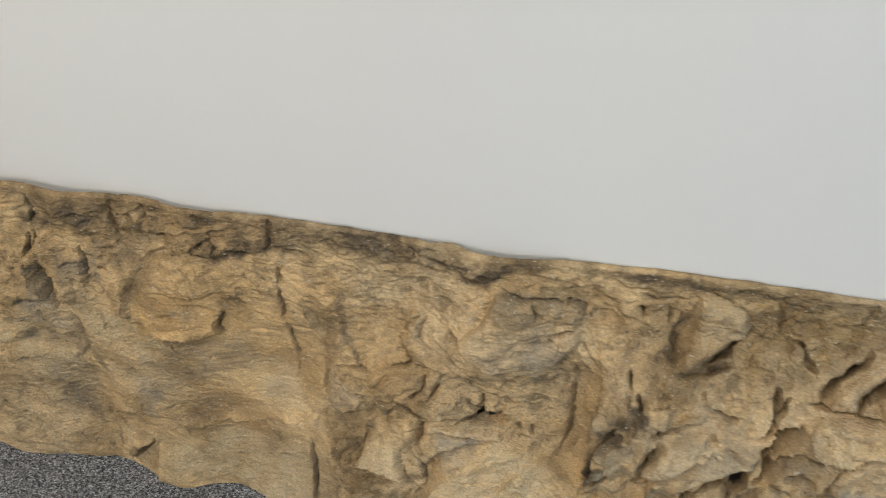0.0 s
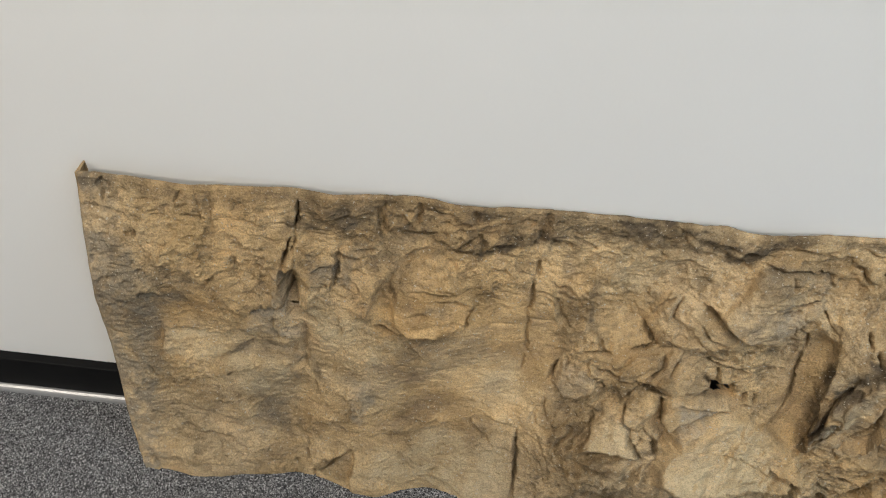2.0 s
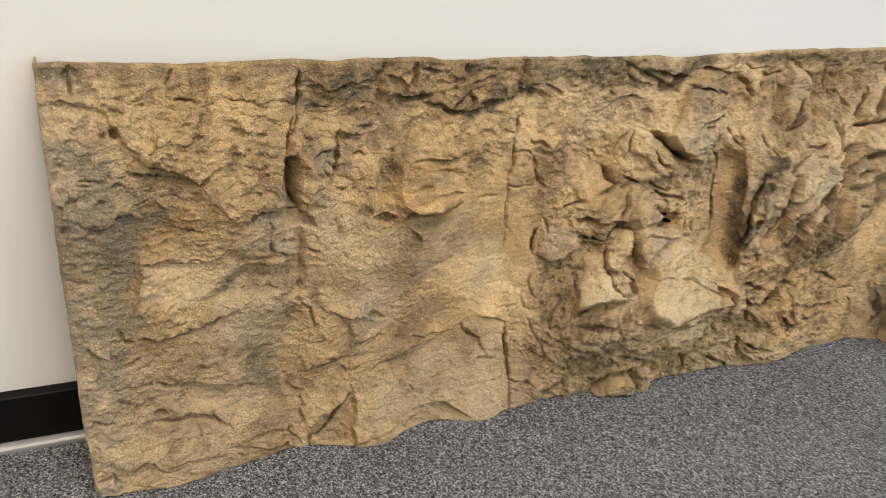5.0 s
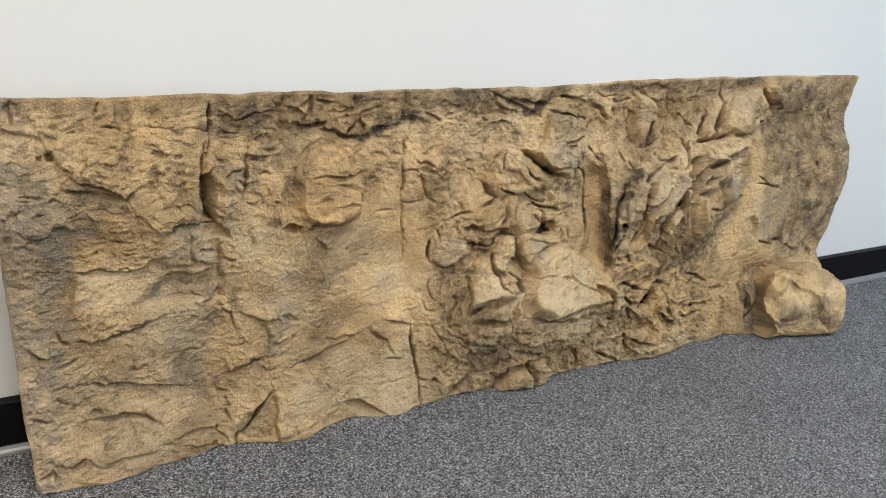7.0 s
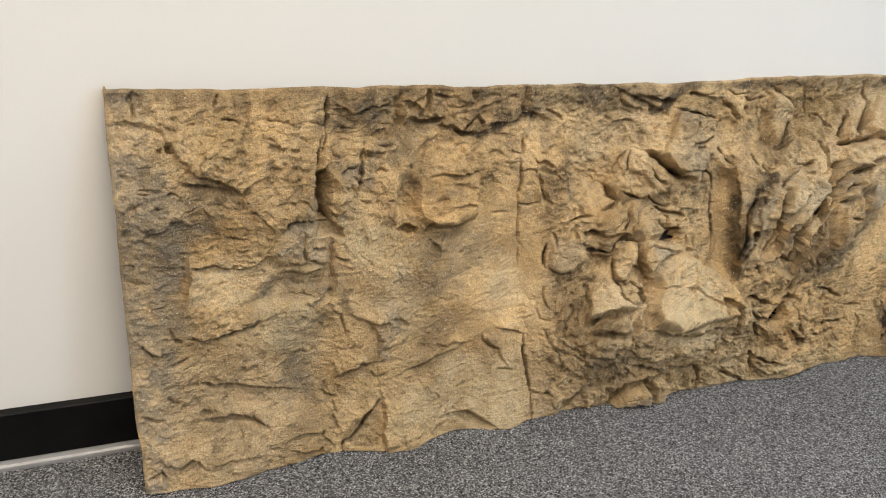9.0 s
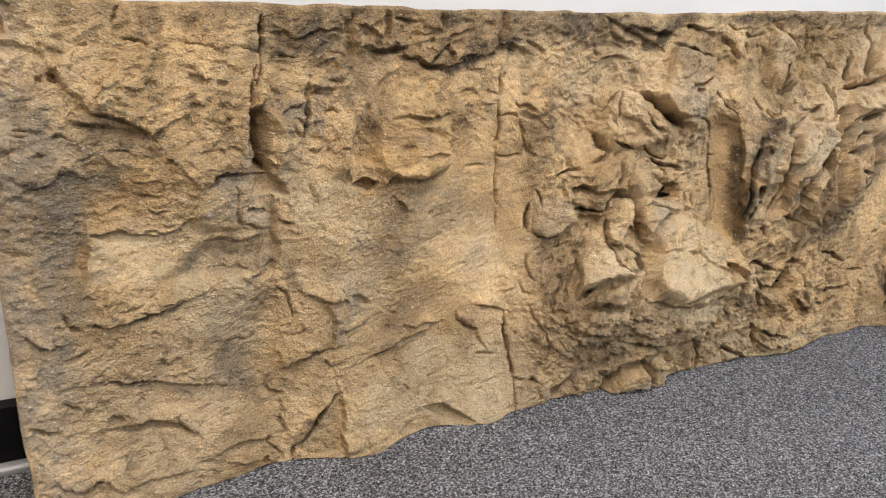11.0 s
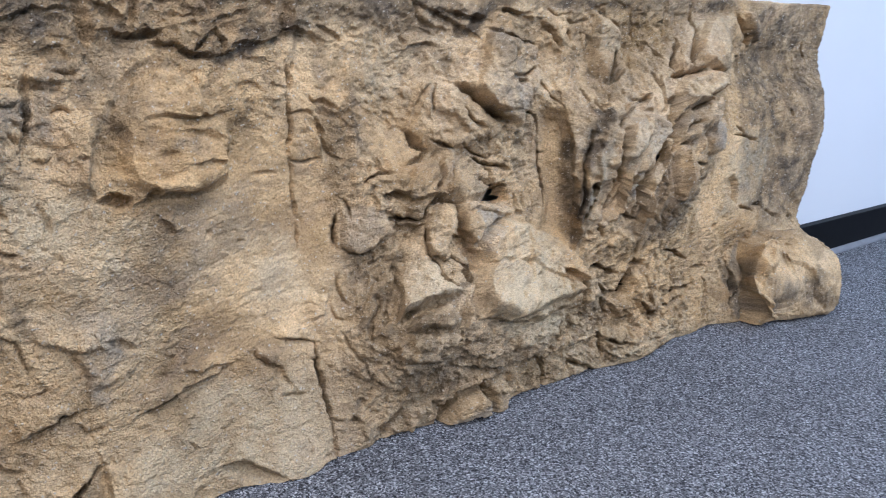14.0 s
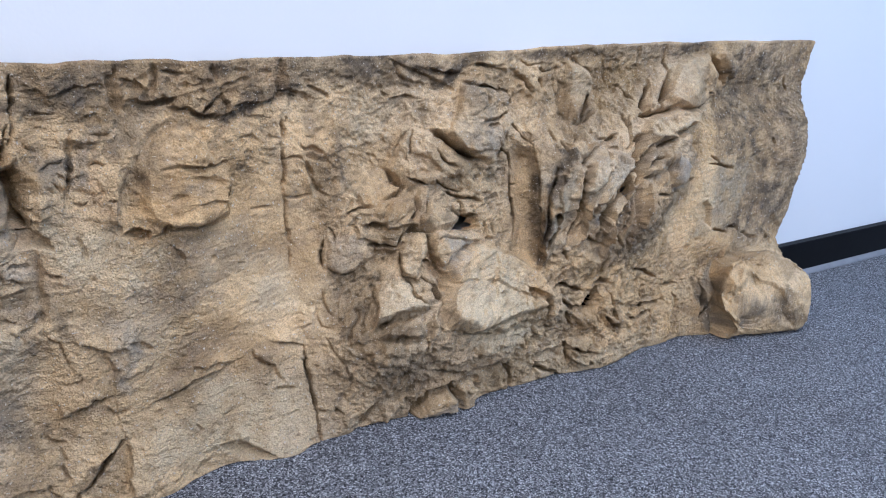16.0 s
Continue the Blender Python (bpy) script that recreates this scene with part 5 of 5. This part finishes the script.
# dark paint bands and tints, plus shade painted into grooves, recesses and undersides
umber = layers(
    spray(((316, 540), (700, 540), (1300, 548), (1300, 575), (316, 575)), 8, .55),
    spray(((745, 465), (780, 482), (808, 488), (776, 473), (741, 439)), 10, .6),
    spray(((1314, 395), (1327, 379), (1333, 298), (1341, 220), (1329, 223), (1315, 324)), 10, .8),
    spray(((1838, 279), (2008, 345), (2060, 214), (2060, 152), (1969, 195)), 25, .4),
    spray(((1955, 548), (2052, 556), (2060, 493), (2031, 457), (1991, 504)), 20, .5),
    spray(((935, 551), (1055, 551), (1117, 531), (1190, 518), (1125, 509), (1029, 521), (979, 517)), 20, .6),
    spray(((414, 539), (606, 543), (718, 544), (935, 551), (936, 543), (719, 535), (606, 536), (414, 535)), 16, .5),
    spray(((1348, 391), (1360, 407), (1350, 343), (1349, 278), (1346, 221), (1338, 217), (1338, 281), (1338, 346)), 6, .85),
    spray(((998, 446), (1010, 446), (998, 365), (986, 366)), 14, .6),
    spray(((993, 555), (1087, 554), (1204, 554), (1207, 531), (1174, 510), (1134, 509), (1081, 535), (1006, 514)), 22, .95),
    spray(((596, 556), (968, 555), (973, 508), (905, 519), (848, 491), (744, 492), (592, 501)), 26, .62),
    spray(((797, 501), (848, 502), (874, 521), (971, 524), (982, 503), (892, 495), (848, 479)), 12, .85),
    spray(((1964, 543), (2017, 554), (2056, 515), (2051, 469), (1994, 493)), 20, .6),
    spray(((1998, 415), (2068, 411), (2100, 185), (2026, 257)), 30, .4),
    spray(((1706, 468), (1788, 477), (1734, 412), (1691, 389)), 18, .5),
    # shade of the corner boulder's left side and recess, painted on
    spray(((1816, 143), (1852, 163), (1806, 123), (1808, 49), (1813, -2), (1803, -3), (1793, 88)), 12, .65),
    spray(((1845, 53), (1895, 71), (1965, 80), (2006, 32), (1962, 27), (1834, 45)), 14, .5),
    # shadow under the central boulder and the wedge, painted on
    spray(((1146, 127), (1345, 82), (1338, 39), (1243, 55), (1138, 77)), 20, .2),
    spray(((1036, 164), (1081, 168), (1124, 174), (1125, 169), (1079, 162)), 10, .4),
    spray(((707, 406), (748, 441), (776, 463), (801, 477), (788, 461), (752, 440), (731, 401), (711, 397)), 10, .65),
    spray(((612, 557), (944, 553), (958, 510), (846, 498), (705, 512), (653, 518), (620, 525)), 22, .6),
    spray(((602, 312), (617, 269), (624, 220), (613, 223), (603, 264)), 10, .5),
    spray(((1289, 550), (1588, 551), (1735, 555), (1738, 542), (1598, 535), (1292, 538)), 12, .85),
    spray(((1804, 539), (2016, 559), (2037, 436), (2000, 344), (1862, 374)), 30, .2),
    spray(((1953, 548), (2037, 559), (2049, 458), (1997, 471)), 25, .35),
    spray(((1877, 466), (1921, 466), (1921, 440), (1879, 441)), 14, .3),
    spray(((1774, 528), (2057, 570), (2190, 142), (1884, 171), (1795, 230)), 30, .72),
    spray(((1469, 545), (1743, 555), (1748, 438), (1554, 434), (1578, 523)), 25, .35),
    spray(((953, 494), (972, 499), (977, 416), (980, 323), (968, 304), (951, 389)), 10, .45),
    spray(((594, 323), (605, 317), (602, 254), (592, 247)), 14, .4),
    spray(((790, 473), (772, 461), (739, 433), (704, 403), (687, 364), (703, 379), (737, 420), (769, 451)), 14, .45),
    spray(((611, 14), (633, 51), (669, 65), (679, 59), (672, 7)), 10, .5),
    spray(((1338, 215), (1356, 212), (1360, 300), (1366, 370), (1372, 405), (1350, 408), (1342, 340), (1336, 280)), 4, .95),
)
rust = layers(
    spray(((1286, 402), (1315, 404), (1321, 290), (1312, 262)), 12, .45),
    spray(((1483, 516), (1566, 487), (1640, 531), (1555, 552)), 20, .6),
    spray(((933, 293), (957, 296), (969, 154), (948, 148)), 14, .5),
    spray(((696, 400), (728, 406), (730, 362), (700, 361)), 14, .4),
    spray(((398, 538), (482, 537), (487, 458), (425, 465)), 40, .4),
    spray(((929, 252), (967, 261), (986, 128), (923, 142)), 30, .6),
    spray(((1457, 536), (1578, 514), (1552, 443), (1479, 453)), 25, .7),
    spray(((936, 214), (972, 192), (975, 114), (930, 122)), 25, .6),
    spray(((935, 195), (967, 190), (975, 143), (933, 151)), 18, .4),
)
cream = layers(
    spray(((1749, 342), (1936, 297), (1877, 217), (1744, 194)), 25, .4),
    spray(((406, 314), (484, 305), (483, 289), (470, 263), (401, 272)), 12, .7),
    spray(((404, 317), (489, 306), (480, 263), (448, 259), (400, 271)), 10, .75),
    spray(((614, 364), (683, 347), (739, 323), (692, 296), (661, 273), (625, 317)), 15, .7),
    spray(((813, 113), (929, 84), (939, 4), (853, 3), (760, 74)), 30, .6),
    spray(((495, 249), (579, 235), (563, 171), (509, 187)), 20, .5),
    spray(((846, 285), (916, 273), (921, 207), (857, 206)), 20, .5),
    spray(((1344, 78), (1567, 36), (1689, 28), (1684, 4), (1432, -2), (1316, -5)), 30, .5),
    spray(((1351, 293), (1359, 320), (1360, 278), (1353, 256)), 8, .7),
    spray(((1025, 504), (1097, 486), (1080, 439), (1018, 435)), 30, .4),
    spray(((1200, 270), (1270, 233), (1311, 197), (1355, 97), (1259, 101), (1163, 158), (1145, 216)), 15, .85),
    spray(((1055, 236), (1081, 238), (1109, 193), (1064, 183), (1041, 180)), 8, .75),
    spray(((1408, 523), (1461, 517), (1475, 477), (1440, 451)), 8, .5),
    spray(((1628, 518), (1746, 529), (1715, 497), (1640, 462)), 14, .5),
    spray(((603, 351), (644, 329), (723, 322), (743, 330), (711, 281), (655, 282), (619, 308)), 18, .6),
    spray(((683, 61), (721, 86), (822, 74), (890, 67), (924, 27), (883, 3), (778, 22), (691, 21)), 20, .7),
    spray(((448, 310), (498, 313), (535, 326), (495, 286), (460, 278)), 16, .5),
    spray(((1445, 376), (1508, 366), (1511, 354), (1449, 340), (1429, 322), (1432, 337)), 8, .6),
    spray(((1387, 367), (1423, 381), (1423, 369), (1395, 338), (1380, 338)), 8, .5),
    spray(((1555, 431), (1729, 435), (1593, 417), (1540, 398)), 8, .5),
    # ridge's left flank: its brightly lit look is painted on in cream
    spray(((1351, 318), (1358, 333), (1364, 308), (1357, 283), (1352, 234)), 10, .5),
    spray(((1353, 349), (1364, 371), (1369, 282), (1359, 229), (1352, 234), (1352, 291)), 10, .6),
)
pale = layers(
    spray(((533, 362), (567, 358), (594, 311), (557, 311), (512, 326)), 14, .7),
    spray(((527, 362), (557, 374), (600, 362), (601, 326), (562, 309), (527, 339)), 12, .6),
    spray(((573, 455), (590, 434), (578, 369), (562, 376)), 6, .6),
    spray(((323, 23), (353, 22), (353, -2), (324, -3)), 5, .8),
    spray(((678, 233), (696, 231), (707, 182), (697, 141), (679, 183)), 10, .5),
    spray(((1132, 293), (1193, 275), (1173, 265), (1140, 244), (1138, 268)), 4, .95),
    spray(((1244, 459), (1283, 423), (1263, 382), (1220, 400)), 10, .4),
    spray(((1564, 372), (1609, 368), (1694, 293), (1591, 321)), 6, .8),
    spray(((1416, 291), (1449, 294), (1432, 271), (1427, 262)), 3, .9),
    spray(((1440, 381), (1509, 365), (1456, 344), (1436, 335)), 8, .5),
    spray(((522, 353), (538, 370), (569, 368), (576, 341), (555, 328), (527, 335)), 15, .6),
    spray(((679, 228), (696, 226), (708, 179), (684, 194)), 10, .6),
    spray(((1118, -9), (1132, 12), (1183, 28), (1188, 23), (1196, -1), (1146, -6)), 5, .6),
    spray(((1201, 30), (1241, 30), (1245, 28), (1210, 22), (1200, 2)), 5, .4),
)
WASHES = {"grey_shade_wash": grey, "umber_shade_wash": np.maximum(umber, 0.75 * crevice_dark), "rust_wash": rust, "cream_and_lit_wash": cream, "pale_grey_wash": pale}
WASHES["grit"] = 1.0 - 0.55 * np.maximum(calm, smooth((390 - gx) / 60))

# outline: a nearly straight left side, a wavering right side, a ragged foot
u, v = (gx - LEFT) / 1740, gz / 556
left = LEFT - 7 * v + 1.5 * fractal(gz, gz * 0, 60, 3, 101)
right = np.interp(gz, (0, 20, 80, 113, 156, 183, 225, 263, 300, 350, 395, 420, 470, 520, 556), (2014, 2015, 2016, 2002, 2004, 2034, 2058, 2063, 2071, 2081, 2080, 2065, 2050, 2064, 2078)) + 2.5 * fractal(gz, gz * 0 + 9, 40, 4, 103)
top = 542.5 + 17.5 * smooth((gx - 900) / 900) + 1.5 * fractal(gx, gx * 0, 40, 3, 105)
foot = 1.5 + 1.5 * fractal(gx, gx * 0 + 5, 26, 3, 107)
px = left + u * (right - left)
pz = foot + v * (top - foot)
lean = -95 + 0.17 * pz
depth = np.minimum(lean - sheet, WALL_Y * 1000 - 9)
fade = smooth((gx - LEFT) / 5) * smooth((556 - gz) / 3)
front = np.stack((px, depth + (1 - fade) * 2.5, pz), -1) / 1000


def square_to(surface):
    out = np.cross(np.gradient(surface, axis=0), np.gradient(surface, axis=1))
    return out / (np.linalg.norm(out, axis=2)[..., None] + 1e-12)


# the stones stand out square to the swelling sheet, but straight out along its edges; the grain stands square to the stones
inner = (smooth((gx - LEFT) / 30) * smooth((LEFT + 1740 - gx) / 30) * smooth(gz / 30) * smooth((556 - gz) / 30))[..., None]
way = inner * square_to(front) + (1 - inner) * np.array((0.0, -1.0, 0.0))
front += way / np.linalg.norm(way, axis=2)[..., None] * form[..., None] / 1000
front += square_to(front) * ((relief - form) * smooth((gx - LEFT) / 8) * smooth((gz - 1) / 6) * smooth((556 - gz) / 8))[..., None] / 1000
front[..., 1] = np.minimum(front[..., 1], WALL_Y - 0.006)
front[..., 2] = np.maximum(front[..., 2], 0.001)

# rolled edge: the skin turns back towards the wall all round
rim = np.concatenate([np.stack((np.arange(NX), np.zeros(NX, int)), 1), np.stack((np.full(NZ - 1, NX - 1), np.arange(1, NZ)), 1),
                      np.stack((np.arange(NX - 2, -1, -1), np.full(NX - 1, NZ - 1)), 1), np.stack((np.zeros(NZ - 2, int), np.arange(NZ - 2, 0, -1)), 1)])
edge = front[rim[:, 0], rim[:, 1]]
centre = np.array((1.19, 0, 0.27))
verts = [front.reshape(-1, 3)]
side_return = np.where(rim[:, 0] == 0, 0.028, 0.0045)
for share, inward in ((0.15, 0.0002), (0.5, 0.0004), (1.0, 0.0008), (1.02, 0.0025), (0.8, 0.0032)):
    ring = edge.copy()
    ring[:, 1] = np.minimum(ring[:, 1] + share * side_return, WALL_Y - 0.002)
    pull = centre - ring
    pull[:, 1] = 0
    ring += pull / np.linalg.norm(pull, axis=1)[:, None] * inward
    ring[:, 2] = np.maximum(ring[:, 2], 0.001)
    verts.append(ring)
index = np.arange(NX * NZ).reshape(NX, NZ)
quads = [np.stack((index[:-1, :-1], index[1:, :-1], index[1:, 1:], index[:-1, 1:]), -1).reshape(-1, 4)]
loop, count = index[rim[:, 0], rim[:, 1]], len(rim)
for k in range(5):
    after = NX * NZ + k * count + np.arange(count)
    quads.append(np.stack((np.roll(loop, -1), loop, after, np.roll(after, -1)), -1))
    loop = after
verts, quads = np.concatenate(verts), np.concatenate(quads)
tri = np.cross(verts[quads[:, 2]] - verts[quads[:, 0]], verts[quads[:, 3]] - verts[quads[:, 1]])
normals = np.zeros_like(verts)
for k in range(4):
    np.add.at(normals, quads[:, k], tri)
normals /= np.linalg.norm(normals, axis=1)[:, None] + 1e-12
washed = {}
for name, values in WASHES.items():
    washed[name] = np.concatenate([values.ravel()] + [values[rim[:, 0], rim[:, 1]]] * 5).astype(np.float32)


def cut(name, keep, parent, label=""):
    """One part of the casting: the faces kept, as a mesh of its own."""
    mine = quads[keep]
    used, local = np.unique(mine, return_inverse=True)
    me = bpy.data.meshes.new(name)
    me.vertices.add(len(used))
    me.vertices.foreach_set("co", verts[used].astype(np.float32).ravel())
    me.loops.add(mine.size)
    me.loops.foreach_set("vertex_index", local.astype(np.int32).ravel())
    me.polygons.add(len(mine))
    me.polygons.foreach_set("loop_start", np.arange(0, mine.size, 4, dtype=np.int32))
    me.update(calc_edges=True)
    me.shade_smooth()
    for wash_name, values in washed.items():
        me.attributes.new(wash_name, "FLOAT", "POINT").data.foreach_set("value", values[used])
    me.normals_split_custom_set_from_vertices([tuple(n) for n in normals[used]])
    me.materials.append(ROCK)
    ob = new(name, me)
    ob.parent = parent
    return tagged(ob, label) if label else ob


panel = tagged(new("rock_panel"), "sandy tan artificial rock wall panel leaning on the wall", "rock panel")
face_x = ((wx[:-1, :-1] + wx[1:, 1:]) / 2).ravel()
face_z = ((wz[:-1, :-1] + wz[1:, 1:]) / 2).ravel()
grid_faces = (NX - 1) * (NZ - 1)
owner = np.zeros(len(quads), int)
owner[grid_faces:] = 1
lost = (gone[:-1, :-1] & gone[1:, 1:]).ravel()
for k, (name, label, outline) in enumerate(BLOCKS):
    owner[:grid_faces][outline_distance(outline, face_x, face_z) > 0] = k + 2
owner[:grid_faces][lost] = -1
cut("rock_face", owner == 0, panel)
cut("rim", owner == 1, panel, "grey-brown turned-back edge")
for k, (name, label, outline) in enumerate(BLOCKS):
    cut(name, owner == k + 2, panel, label)
